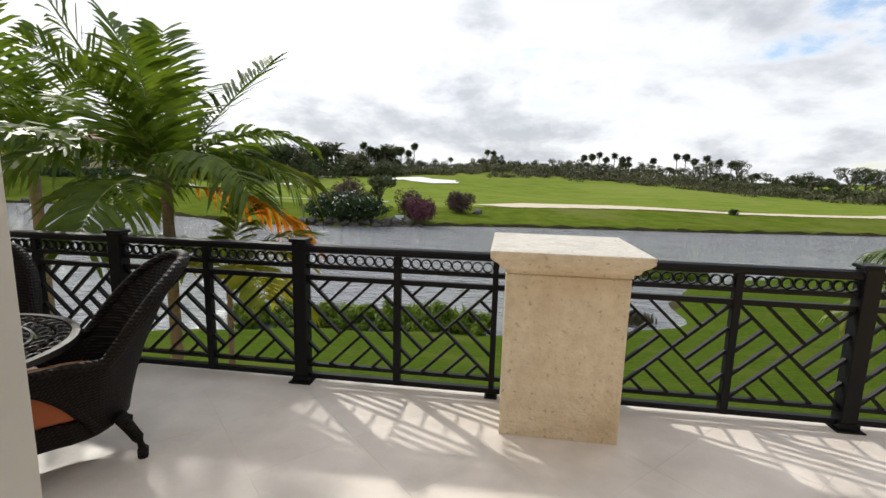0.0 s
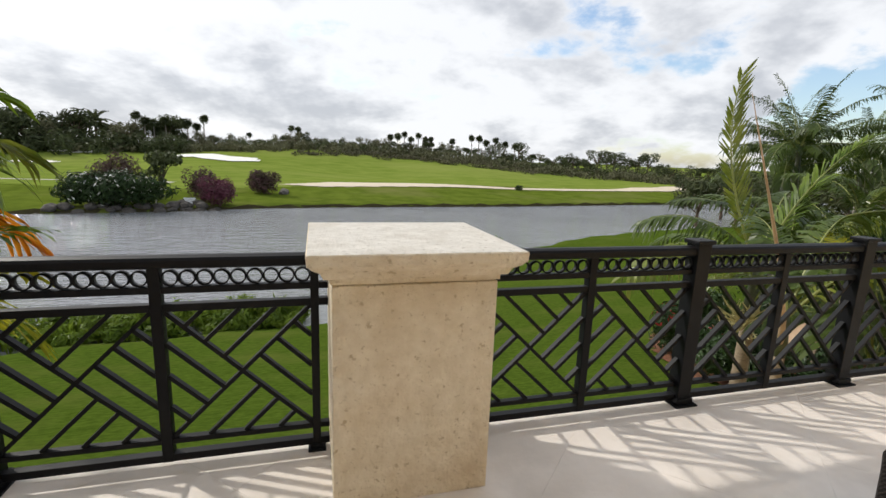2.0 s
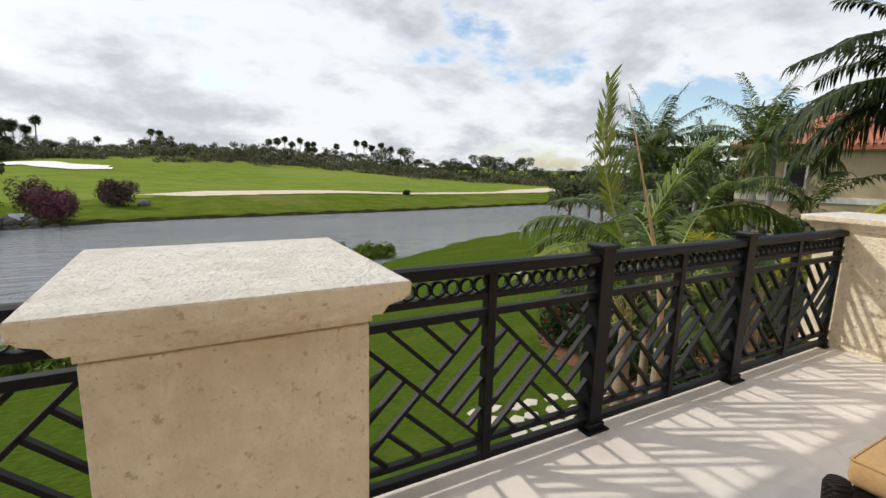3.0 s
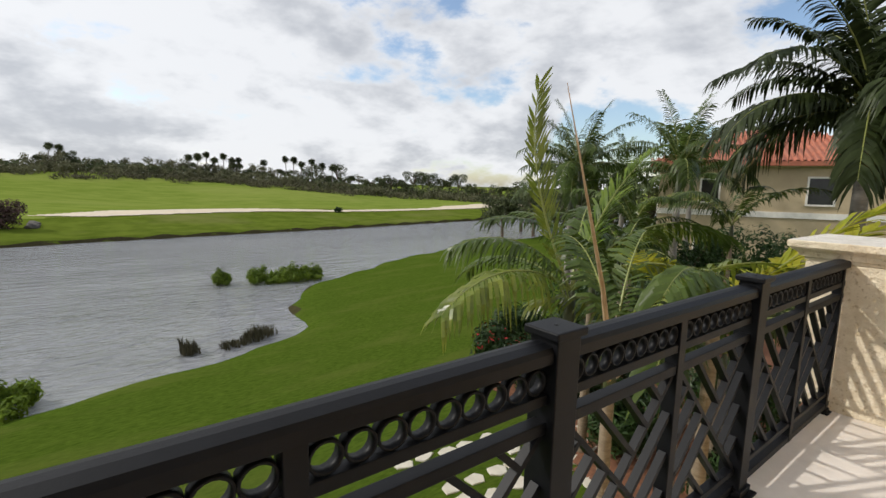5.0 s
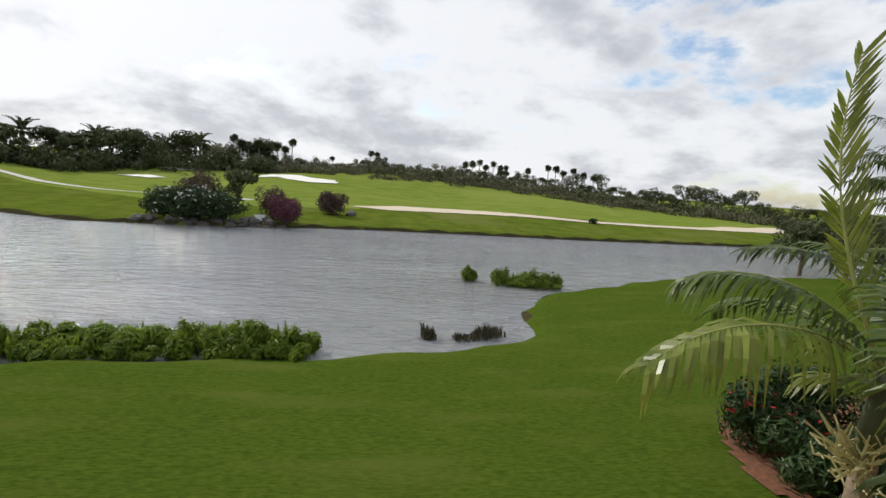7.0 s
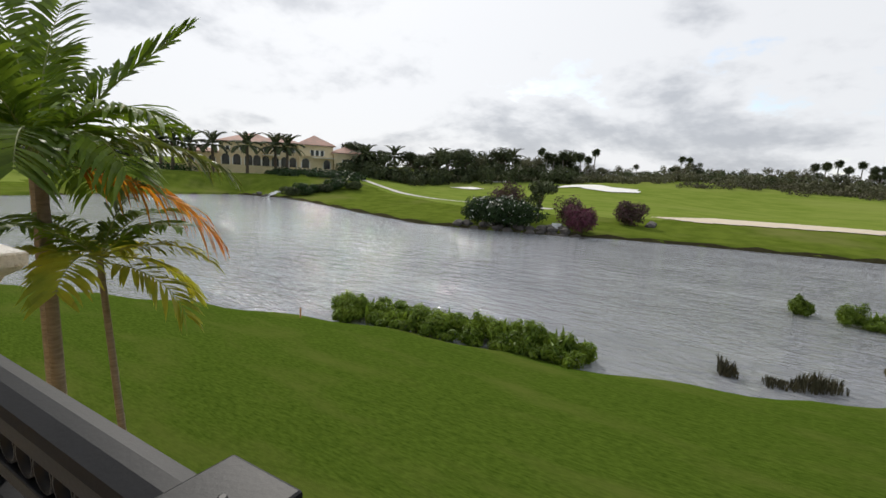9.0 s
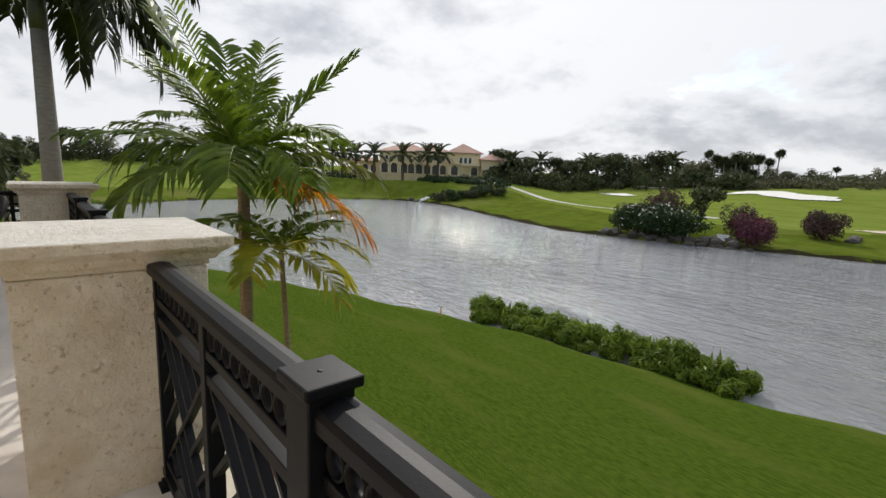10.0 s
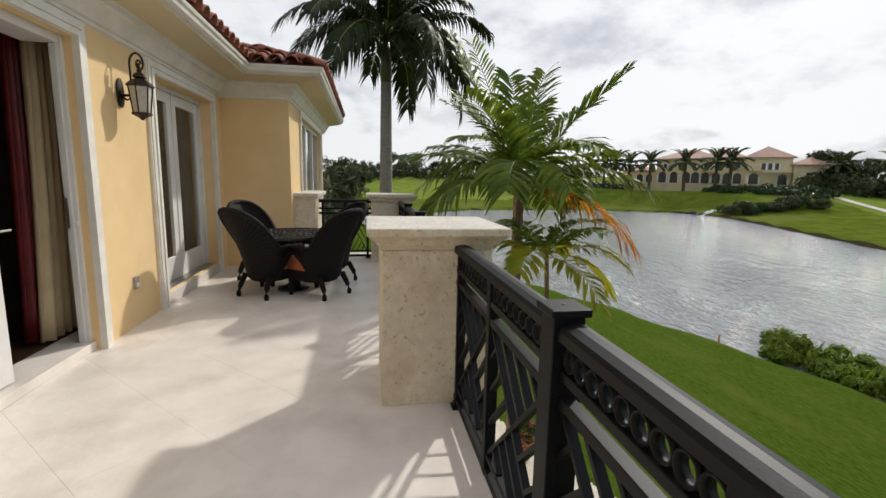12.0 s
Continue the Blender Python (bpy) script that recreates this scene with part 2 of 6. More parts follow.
# ---- ground and lake ----
W = -5.3
NEAR = [(-95, -6), (-60, 0), (-35, 6), (-24, 10.5), (-17.7, 13.2), (-13.6, 14.5), (-10, 15.6), (-6.2, 16.2), (-2, 16.5), (1.4, 17.2), (3.8, 17.9), (7.3, 19.0), (8.8, 20.8),
        (9.0, 22.5), (9.3, 24.2), (10.6, 26.8), (12.9, 29.3), (16, 30.8), (22.4, 34.8), (30, 37.5), (38, 39.5), (60, 44), (110, 50), (140, 56)]
FAR = [(150, 84), (110, 78), (73, 72), (52, 68.4), (30, 64.3), (12, 62.3), (1, 61), (-8, 59), (-16, 55.6), (-25, 53.6), (-32, 52.6), (-51, 59.8), (-66, 66), (-78, 70),
       (-90, 67), (-96, 45), (-93, 22), (-84, 10)]
LAKE = np.array(NEAR + FAR, float)


def lake_distance(px, py):
    """Signed distance to the shore: above zero on land."""
    best = np.full(px.shape, 1e9)
    inside = np.zeros(px.shape, bool)
    for (ax, ay), (bx, by) in zip(LAKE, np.roll(LAKE, -1, 0)):
        ex, ey = bx - ax, by - ay
        u = np.clip(((px - ax) * ex + (py - ay) * ey) / (ex * ex + ey * ey), 0, 1)
        best = np.minimum(best, np.hypot(px - ax - u * ex, py - ay - u * ey))
        if ay != by:
            inside ^= ((ay > py) != (by > py)) & (px < ex * (py - ay) / (by - ay) + ax)
    return np.where(inside, -best, best)


def smooth01(v):
    v = np.clip(v, 0, 1)
    return v * v * (3 - 2 * v)


def land_height(px, py):
    px, py = np.asarray(px, float), np.asarray(py, float)
    sd = lake_distance(px, py)
    sd = sd + 0.25 * np.sin(px * 1.1 + 0.7 * py) * np.clip(1 - np.abs(sd) / 3, 0, 1)
    near = W - 0.5 + 0.75 * smooth01((sd + 0.8) / 1.6) + np.clip(0.062 * sd, 0, 0.95)
    ridge = 6.0 - 1.7 * smooth01((px - 20) / 160) + 0.5 * np.sin(px * 0.045 + 1.0) + 0.5 * smooth01((-px - 70) / 50)
    roll_ = 0.6 * np.sin(px * 0.09 + py * 0.03) * np.sin(py * 0.07 - px * 0.02) * smooth01((sd - 12) / 20)
    far = W - 0.5 + 1.0 * smooth01((sd + 0.8) / 1.6) + 1.15 * smooth01(sd / 26) + ridge * smooth01((sd - 26) / 75) + roll_
    far = far + 3.1 * smooth01((54 - np.hypot(px + 118, py - 90)) / 26) * smooth01((sd - 1) / 12)
    mid = 30 + 0.25 * px
    return near + (far - near) * smooth01((py - mid + 8) / 16)


def land(x, y):
    return float(land_height(np.array([x]), np.array([y]))[0])


def ground_sheet():
    xs = np.concatenate([np.linspace(-3000, -420, 8), np.arange(-380, -112, 6), np.arange(-112, 60, 0.85), np.arange(60, 150, 1.5), np.arange(150, 400, 7), np.linspace(440, 3000, 8)])
    ys = np.concatenate([np.linspace(-3000, -120, 8), np.arange(-100, 4, 3), np.arange(4, 40, 0.55), np.arange(40, 75, 0.7), np.arange(75, 185, 1.6), np.arange(190, 420, 12), np.linspace(460, 3000, 8)])
    X, Y = np.meshgrid(xs, ys, indexing="ij")
    Z = land_height(X, Y)
    nx, ny = len(xs), len(ys)
    me = bpy.data.meshes.new("ground")
    me.vertices.add(nx * ny)
    me.vertices.foreach_set("co", np.stack([X, Y, Z], -1).ravel().astype(np.float32))
    i, j = np.meshgrid(np.arange(nx - 1), np.arange(ny - 1), indexing="ij")
    a = (i * ny + j).ravel()
    quads = np.stack([a, a + ny, a + ny + 1, a + 1], -1).astype(np.int32)
    me.loops.add(quads.size)
    me.loops.foreach_set("vertex_index", quads.ravel())
    me.polygons.add(len(quads))
    me.polygons.foreach_set("loop_start", np.arange(0, quads.size, 4, dtype=np.int32))
    cx, cy = X.ravel()[quads].mean(1), Y.ravel()[quads].mean(1)
    sd = lake_distance(cx, cy)
    farside = cy > 30 + 0.25 * cx
    slot = np.where(farside, np.where(sd < 21 + 4 * np.sin(cx * 0.06), 2, 1), 0)
    slot = np.where(farside & (sd > 92), 2, slot)
    slot = np.where(farside & (sd < -0.10), 3, slot)
    slot = np.where(~farside & (sd < 0.12), 3, slot)
    for x in (LAWN, FAIRWAY, ROUGH, EARTH):
        me.materials.append(x)
    me.polygons.foreach_set("material_index", slot.astype(np.int32))
    me.polygons.foreach_set("use_smooth", np.ones(len(quads), bool))
    me.update(calc_edges=True)
    return tagged(new("ground", me), "mown green lawn and rolling golf fairway around a lake", "ground", kind="structure")


ground_sheet()
water = structure("water", boxes((-115, 165, -9, 95, W - 0.4, W)), WATER, "rippled grey lake reflecting a cloudy sky", "lake")


def draped(name, outline, mat, label, category, lift=0.05, step=1.2):
    """A patch lying on the ground inside an outline."""
    o = np.array(outline, float)
    xs, ys = np.arange(o[:, 0].min(), o[:, 0].max() + step, step), np.arange(o[:, 1].min(), o[:, 1].max() + step, step * 0.6)
    bm = bmesh.new()
    grid = {}

    def inside(px, py):
        c = False
        for (ax, ay), (bx, by) in zip(o, np.roll(o, -1, 0)):
            if (ay > py) != (by > py) and px < (bx - ax) * (py - ay) / (by - ay) + ax:
                c = not c
        return c

    zs = land_height(*np.meshgrid(xs, ys, indexing="ij"))

    def v(i, j):
        if (i, j) not in grid:
            grid[i, j] = bm.verts.new((xs[i], ys[j], zs[i, j] + lift))
        return grid[i, j]

    for i in range(len(xs) - 1):
        for j in range(len(ys) - 1):
            if inside((xs[i] + xs[i + 1]) / 2, (ys[j] + ys[j + 1]) / 2):
                bm.faces.new((v(i, j), v(i + 1, j), v(i + 1, j + 1), v(i, j + 1)))
    return structure(name, bm, mat, label, category, True)


def ribbon(name, line, width, mat, label, lift=0.06, category="path"):
    bm = bmesh.new()
    pts = []
    for (ax, ay), (bx, by) in zip(line, line[1:]):
        k = max(2, int(math.hypot(bx - ax, by - ay) / 2))
        pts += [(ax + (bx - ax) * i / k, ay + (by - ay) * i / k) for i in range(k)]
    pts.append(line[-1])
    prev = None
    for i, (x, y) in enumerate(pts):
        a, b = pts[max(i - 1, 0)], pts[min(i + 1, len(pts) - 1)]
        d = Vector((b[0] - a[0], b[1] - a[1], 0)).normalized()
        nrm = Vector((-d.y, d.x, 0)) * width / 2
        row = [bm.verts.new((x + s * nrm.x, y + s * nrm.y, land(x + s * nrm.x, y + s * nrm.y) + lift)) for s in (-1, 0, 1)]
        if prev:
            bm.faces.new((prev[0], row[0], row[1], prev[1]))
            bm.faces.new((prev[1], row[1], row[2], prev[2]))
        prev = row
    return structure(name, bm, mat, label, category, True)


# ---- terrace ----
terrace = structure("terrace_floor", boxes((-5.5, 7.2, -2.36, 0.58, -0.30, -0.0025)), FLOOR_STONE, "pale polished limestone terrace floor", "floor")
structure("terrace_wall", boxes((-5.5, 7.2, -2.0, 0.52, -5.2, -0.30)), STUCCO, "yellow stucco wall below the terrace", "wall")


def pillar(x, label):
    t = thing("pillar", pose(x, 0, 0), label, "pillar", "terrace pillars")
    bm = boxes((0, 0.71, 0, 0.70, 0, 1.02), bevel=0.006)
    part("shaft", bm, CORAL, t)
    bm = bmesh.new()
    prof = [(-0.012, 1.02), (-0.012, 1.026), (0.006, 1.028), (0.006, 1.05), (0.03, 1.055), (0.045, 1.085), (0.075, 1.105), (0.085, 1.118), (0.092, 1.12), (0.095, 1.160), (0.090, 1.166)]
    rings = [[bm.verts.new(p) for p in ((-o, -o, z), (0.71 + o, -o, z), (0.71 + o, 0.70 + o, z), (-o, 0.70 + o, z))] for o, z in prof]
    for a, b in zip(rings, rings[1:]):
        for k in range(4):
            bm.faces.new((a[k], a[(k + 1) % 4], b[(k + 1) % 4], b[k]))
    bm.faces.new(rings[0][::-1])
    bm.faces.new(rings[-1]).material_index = 1
    part("cap", bm, (CORAL, CAP_STONE), t, "moulded stone cap with a bleached top")
    return t


pillar(0.0, "rough cream coral-stone pillar with a moulded pale cap")
pillar(5.21, "sunlit cream coral-stone pillar ending the railing")
pillar(-5.21, "cream coral-stone pillar beyond the dining table")


# ---- railing ----
HALF, Z0, Z1 = 0.655, 0.15, 0.795
MESH = {}


def shared(key, make, mat, smooth=False):
    if key not in MESH:
        MESH[key] = mesh_of(key, make(), mat, smooth)
    return MESH[key]


def ring_bm():
    bm = bmesh.new()
    seg, r0, r1, d = 16, 0.0305, 0.0370, 0.016
    rows = [[bm.verts.new((r * math.cos(2 * math.pi * k / seg), y, r * math.sin(2 * math.pi * k / seg))) for k in range(seg)] for r, y in ((r0, -d), (r1, -d), (r1, d), (r0, d))]
    for a, b in zip(rows, rows[1:] + rows[:1]):
        for k in range(seg):
            bm.faces.new((a[k], a[(k + 1) % seg], b[(k + 1) % seg], b[k]))
    bmesh.ops.recalc_face_normals(bm, faces=bm.faces)
    return bm


def top_rail_bm(length):
    bm = bmesh.new()
    prof = [(-0.024, 1.000), (-0.038, 1.008), (-0.038, 1.038), (-0.031, 1.052), (-0.004, 1.060), (0.020, 1.060), (0.047, 1.052), (0.054, 1.038), (0.054, 1.008), (0.040, 1.000)]
    a, b = [[bm.verts.new((x, y, z)) for y, z in prof] for x in (0, length)]
    k = len(prof)
    for i in range(k):
        bm.faces.new((a[i], b[i], b[(i + 1) % k], a[(i + 1) % k]))
    bm.faces.new(a)
    bm.faces.new(b[::-1])
    bmesh.ops.recalc_face_normals(bm, faces=bm.faces)
    return bm


def fill_bars(mirror):
    """The pinwheel lattice of one half panel, in its own square."""
    lines = [((0, 0), (1, 1)), ((0, 1), (1, 0))]
    for a in (0.25, 0.5, 0.75):
        p, q = (1 + a) / 2, (1 - a) / 2
        lines += [((a, 1), (p, p)), ((1, 1 - a), (p, q)), ((1 - a, 0), (q, q)), ((0, a), (q, p))]
    return [tuple((1 - u if mirror else u, v) for u, v in ln) for ln in lines]


def post(parent, x, wide=0.10):
    p = part("post", shared("post", lambda: boxes((-wide / 2, wide / 2, -wide / 2, wide / 2, 0, 1.075), bevel=0.004), IRON), IRON, parent, at=pose(x, 0, 0))
    part("post_cap", shared("post_cap", lambda: boxes((-0.066, 0.066, -0.062, 0.062, 1.075, 1.10), bevel=0.005), IRON), IRON, p)
    part("screw", shared("screw", lambda: lathe([(0.006, 1.0995), (0.006, 1.1015), (0.004, 1.1022)], 8), METAL_GREY), METAL_GREY, p)
    part("base_plate", shared("base_plate", lambda: boxes((-0.085, 0.085, -0.085, 0.085, 0, 0.012), (-0.062, 0.062, -0.062, 0.062, 0.012, 0.05), bevel=0.003), IRON), IRON, p)
    return p


def half_panel(parent, x, mirror):
    """Lattice, rings and flat rails between x and x + HALF."""
    for k, (u, v) in enumerate(fill_bars(mirror)):
        me = shared(f"lattice_bar_{k}_{mirror}", lambda: bar_between((u[0] * HALF, 0, Z0 + u[1] * (Z1 - Z0)), (v[0] * HALF, 0, Z0 + v[1] * (Z1 - Z0)), 0.019, 0.030 if k else 0.0288), IRON)
        part("lattice_bar", me, IRON, parent, at=pose(x, 0, 0))
    count = 9
    for k in range(count):
        part("ring", shared("ring", ring_bm, IRON, True), IRON, parent, at=pose(x + HALF * (k + 0.5) / count, 0, 0.953))


def railing(at, spans, mirror, label):
    """spans: lengths between the posts; the ends stand against walls or pillars."""
    t = thing("railing", at, label, "railing", "terrace railing")
    x = 0.0
    for k, s in enumerate(spans):
        me = shared(f"top_rail_{s}", lambda: top_rail_bm(s), IRON)
        part("top_rail", me, IRON, t, at=pose(x, 0, 0))
        for name, z0, z1, d in (("ring_rail", 0.882, 0.914, 0.022), ("middle_rail", 0.795, 0.832, 0.022), ("lattice_rail", 0.122, 0.150, 0.020), ("bottom_rail", 0.030, 0.068, 0.024)):
            part(name, shared(f"{name}_{s}", lambda: boxes((0, s, -d, d, z0, z1), bevel=0.003), IRON), IRON, t, at=pose(x, 0, 0))
        left, right = (0.085 if k == 0 else 0.05), (0.085 if k == len(spans) - 1 else 0.05)
        gap = s - left - right - 0.05
        h = gap / 2
        for n, x0 in enumerate((x + left, x + left + h + 0.05)):
            grp = part("lattice_panel", shared("stile", lambda: boxes((-0.001, 0.001, -0.01, 0.01, Z0, Z1)), IRON), IRON, t, at=Matrix.Translation((x0, 0, 0)) @ Matrix.Diagonal((h / HALF, 1, 1, 1)))
            half_panel(grp, 0.0, mirror)
        part("mid_post", shared("mid_post", lambda: boxes((-0.025, 0.025, -0.027, 0.027, 0.03, 1.004), bevel=0.003), IRON), IRON, t, at=pose(x + left + h + 0.025, 0, 0))
        x += s
        if k < len(spans) - 1:
            post(t, x)
    for xe in (0.065, x - 0.065):
        e = part("end_post", shared("end_post", lambda: boxes((-0.02, 0.02, -0.027, 0.027, 0.012, 1.004), bevel=0.003), IRON), IRON, t, at=pose(xe, 0, 0))
        part("base_plate", shared("small_plate", lambda: boxes((-0.045, 0.045, -0.05, 0.05, 0, 0.012), (-0.032, 0.032, -0.036, 0.036, 0.012, 0.035), bevel=0.003), IRON), IRON, e)
    return t


RAIL_Y = 0.49
railing(pose(0.712, RAIL_Y, 0), (1.543, 1.43, 1.523), False, "black metal railing with ring frieze and diagonal lattice")
railing(pose(-4.498, RAIL_Y, 0), (1.5, 1.5, 1.496), True, "black metal railing with ring frieze beside the dining table")
railing(pose(-4.86, -0.91, 0, 0, 0, 90), (0.908,), True, "short black metal railing between house and pillar")

# ---- the house ----
WALL_Y, BUMP_X, BUMP_Y = -2.285, -4.25, -1.28


def wall_grid(x0, x1, y0, y1, z0, z1, openings):
    """A wall along x with rectangular openings (xa, xb, za, zb) cut through it."""
    dims = []
    x = x0
    for xa, xb, za, zb in sorted(openings):
        dims.append((x, xa, y0, y1, z0, z1))
        if za > z0:
            dims.append((xa, xb, y0, y1, z0, za))
        if zb < z1:
            dims.append((xa, xb, y0, y1, zb, z1))
        x = xb
    dims.append((x, x1, y0, y1, z0, z1))
    return boxes(*dims)


D1 = (-0.575, 1.62, 0.0, 2.48)
D2 = (-3.76, -1.86, 0.14, 2.48)
structure("wall_main_inner", wall_grid(BUMP_X, 7.2, WALL_Y - 0.30, WALL_Y - 0.12, 0.0, 2.75, [(-1.21, 1.62, 0.0, 2.62), D2]), STUCCO, "inner leaf of the house wall", "wall")
structure("wall_main", wall_grid(BUMP_X, 7.2, WALL_Y - 0.12, WALL_Y, 0.0, 2.75, [D1, D2]), STUCCO, "yellow stucco house wall with two doorways", "wall")
structure("wall_bay_side", boxes((BUMP_X - 0.3, BUMP_X, WALL_Y, BUMP_Y, 0, 2.75)), STUCCO, "yellow stucco side of the bay", "wall")
WIN = (-9.20, -5.45, 0.95, 2.52)
structure("wall_bay_front", wall_grid(-10.0, BUMP_X - 0.3, BUMP_Y - 0.3, BUMP_Y, -0.0, 2.75, [WIN]), STUCCO, "yellow stucco bay front with a window", "wall")
structure("wall_bay_below", boxes((-10.0, -5.5, -3.5, BUMP_Y - 0.05, -5.2, 0.0)), STUCCO, "yellow stucco wall under the bay", "wall")
structure("wall_house_below", boxes((-7.4, 16.0, -9.0, -2.01, -5.2, -0.01)), STUCCO, "yellow stucco lower storey of the house", "wall")
# rooms behind the doors; the indoor dimness is put into the walls' dark colour
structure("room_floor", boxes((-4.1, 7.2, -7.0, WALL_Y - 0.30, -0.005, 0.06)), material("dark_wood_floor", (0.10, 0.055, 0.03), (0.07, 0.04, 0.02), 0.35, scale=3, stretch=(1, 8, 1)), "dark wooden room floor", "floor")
structure("room_wall_back", boxes((-4.4, 7.2, -7.2, -7.0, -0.005, 2.75)), ROOM_DARK, "room wall coloured dark as if unlit", "wall")
structure("room_wall_left", boxes((-4.4, -4.1, -7.0, -2.62, -0.005, 2.75)), ROOM_DARK, "room wall coloured dark as if unlit", "wall")
structure("room_wall_middle", boxes((-1.35, -1.22, -7.0, -2.62, 0.06, 2.75)), ROOM_DARK, "partition wall between rooms coloured dark as if unlit", "wall")
structure("room_wall_right", boxes((7.2, 7.4, -7.0, WALL_Y, -0.005, 2.75)), ROOM_DARK, "room wall coloured dark as if unlit", "wall")
structure("ceiling", boxes((-4.4, 7.4, -7.2, -2.62, 2.75, 2.9)), ROOM_DARK, "room ceiling coloured dark as if unlit", "ceiling")
structure("sill_door_open", boxes((D1[0], D1[1], -2.62, -2.317, 0.0, 0.075), (-1.21, D1[0], -2.62, -2.445, 0.0, 0.075), bevel=0.004), FLOOR_STONE, "pale limestone door threshold", "threshold")
structure("sill_door_closed", boxes((D2[0] + 0.0, D2[1], -2.62, -2.27, 0.0, 0.138), bevel=0.004), FLOOR_STONE, "pale limestone door step", "threshold")


def casing(name, x0, x1, top):
    """Moulded architrave round a doorway."""
    bm = bmesh.new()
    for a, b, y in ((0.0, 0.13, 0.030), (0.060, 0.110, 0.042), (0.0, 0.045, 0.052)):
        yf = WALL_Y + y
        y0 = WALL_Y if y < 0.04 else WALL_Y + 0.030
        box_bm(bm, x0 - b, x0 - a, y0, yf, 0, top + b)
        box_bm(bm, x1 + a, x1 + b, y0, yf, 0, top + b)
        box_bm(bm, x0 - a, x1 + a, y0, yf, top + a, top + b)
    return structure(name, bm, TRIM_WHITE, "white moulded door casing", "trim")


casing("trim_door_open", D1[0], D1[1], 2.48)
casing("trim_door_closed", D2[0], D2[1], 2.48)
GLASS = bpy.data.materials.new("window_glass")
GLASS.use_nodes = True
gp = GLASS.node_tree.nodes["Principled BSDF"]
gp.inputs["Base Color"].default_value = (0.9, 0.95, 0.95, 1)
gp.inputs["Roughness"].default_value, gp.inputs["Transmission Weight"].default_value, gp.inputs["IOR"].default_value = 0.02, 1.0, 1.28
BRASS = material("dull_nickel", (0.45, 0.43, 0.40), (0.38, 0.36, 0.33), 0.35, 1.0, scale=30)


def door_leaf(parent, x0, x1, y, z0, z1, handle=None):
    leaf = part("leaf", boxes((x0, x0 + 0.125, y - 0.022, y + 0.022, z0, z1), (x1 - 0.125, x1, y - 0.022, y + 0.022, z0, z1), (x0 + 0.125, x1 - 0.125, y - 0.022, y + 0.022, z1 - 0.12, z1),
                              (x0 + 0.125, x1 - 0.125, y - 0.022, y + 0.022, z0, z0 + 0.28)), DOOR_WHITE, parent)
    g = part("pane", boxes((x0 + 0.11, x1 - 0.11, y - 0.004, y + 0.004, z0 + 0.275, z1 - 0.115)), GLASS, leaf)
    g.visible_shadow = False
    if handle is not None:
        bm = boxes((handle - 0.018, handle + 0.018, y + 0.022, y + 0.030, z0 + 0.86, z0 + 1.08), bevel=0.003)
        tube([(handle, y + 0.03, z0 + 1.0), (handle, y + 0.07, z0 + 1.0), (handle - 0.10, y + 0.072, z0 + 1.0)], 0.009, 8, bm)
        part("handle", bm, BRASS, leaf, "nickel lever handle")
    return leaf


d = thing("door_closed", pose(0, 0, 0), "closed white French doors with dark glass", "door", kind="structure")
part("frame", boxes((D2[0], D2[0] + 0.05, -2.56, -2.42, D2[2], 2.48), (D2[1] - 0.05, D2[1], -2.56, -2.42, D2[2], 2.48), (D2[0] + 0.05, D2[1] - 0.05, -2.56, -2.42, 2.42, 2.48), bevel=0.004), DOOR_WHITE, d)
xm = (D2[0] + D2[1]) / 2
door_leaf(d, D2[0] + 0.055, xm - 0.012, -2.475, D2[2] + 0.012, 2.415)
door_leaf(d, xm + 0.012, D2[1] - 0.055, -2.475, D2[2] + 0.012, 2.415)
part("mullion", boxes((xm - 0.011, xm + 0.011, -2.51, -2.44, D2[2] + 0.005, 2.415)), DOOR_WHITE, d)
part("door_track", boxes((D2[0] + 0.05, D2[1] - 0.05, -2.50, -2.33, D2[2] - 0.001, D2[2] + 0.009)), BRASS, d, "grey metal door track")
d = thing("door_open", pose(0, 0, 0), "white French doors with one leaf slid open", "door", kind="structure")
x = D1[0]
part("frame", boxes((x, x + 0.028, -2.42, -2.345, 0.075, 2.48), (x + 0.028, x + 0.05, -2.42, -2.372, 0.075, 2.41), (D1[1] - 0.07, D1[1], -2.60, -2.46, 0.075, 2.48), (x + 0.028, D1[1] - 0.07, -2.60, -2.36, 2.41, 2.48), bevel=0.004), DOOR_WHITE, d)
part("latch", boxes((x + 0.05, x + 0.054, -2.415, -2.392, 1.02, 1.26), bevel=0.002), BRASS, d, "dark strike plate")
part("knob", lathe([(0.012, 0.0), (0.012, 0.02), (0.02, 0.024), (0.018, 0.036)], 12), TRIM_WHITE, d, "small white keeper knob", at=pose(x + 0.038, -2.372, 1.06, -90, 0, 0))
door_leaf(d, 0.22, 0.90, -2.42, 0.085, 2.40, handle=0.27)
door_leaf(d, 0.86, 1.54, -2.51, 0.085, 2.40)


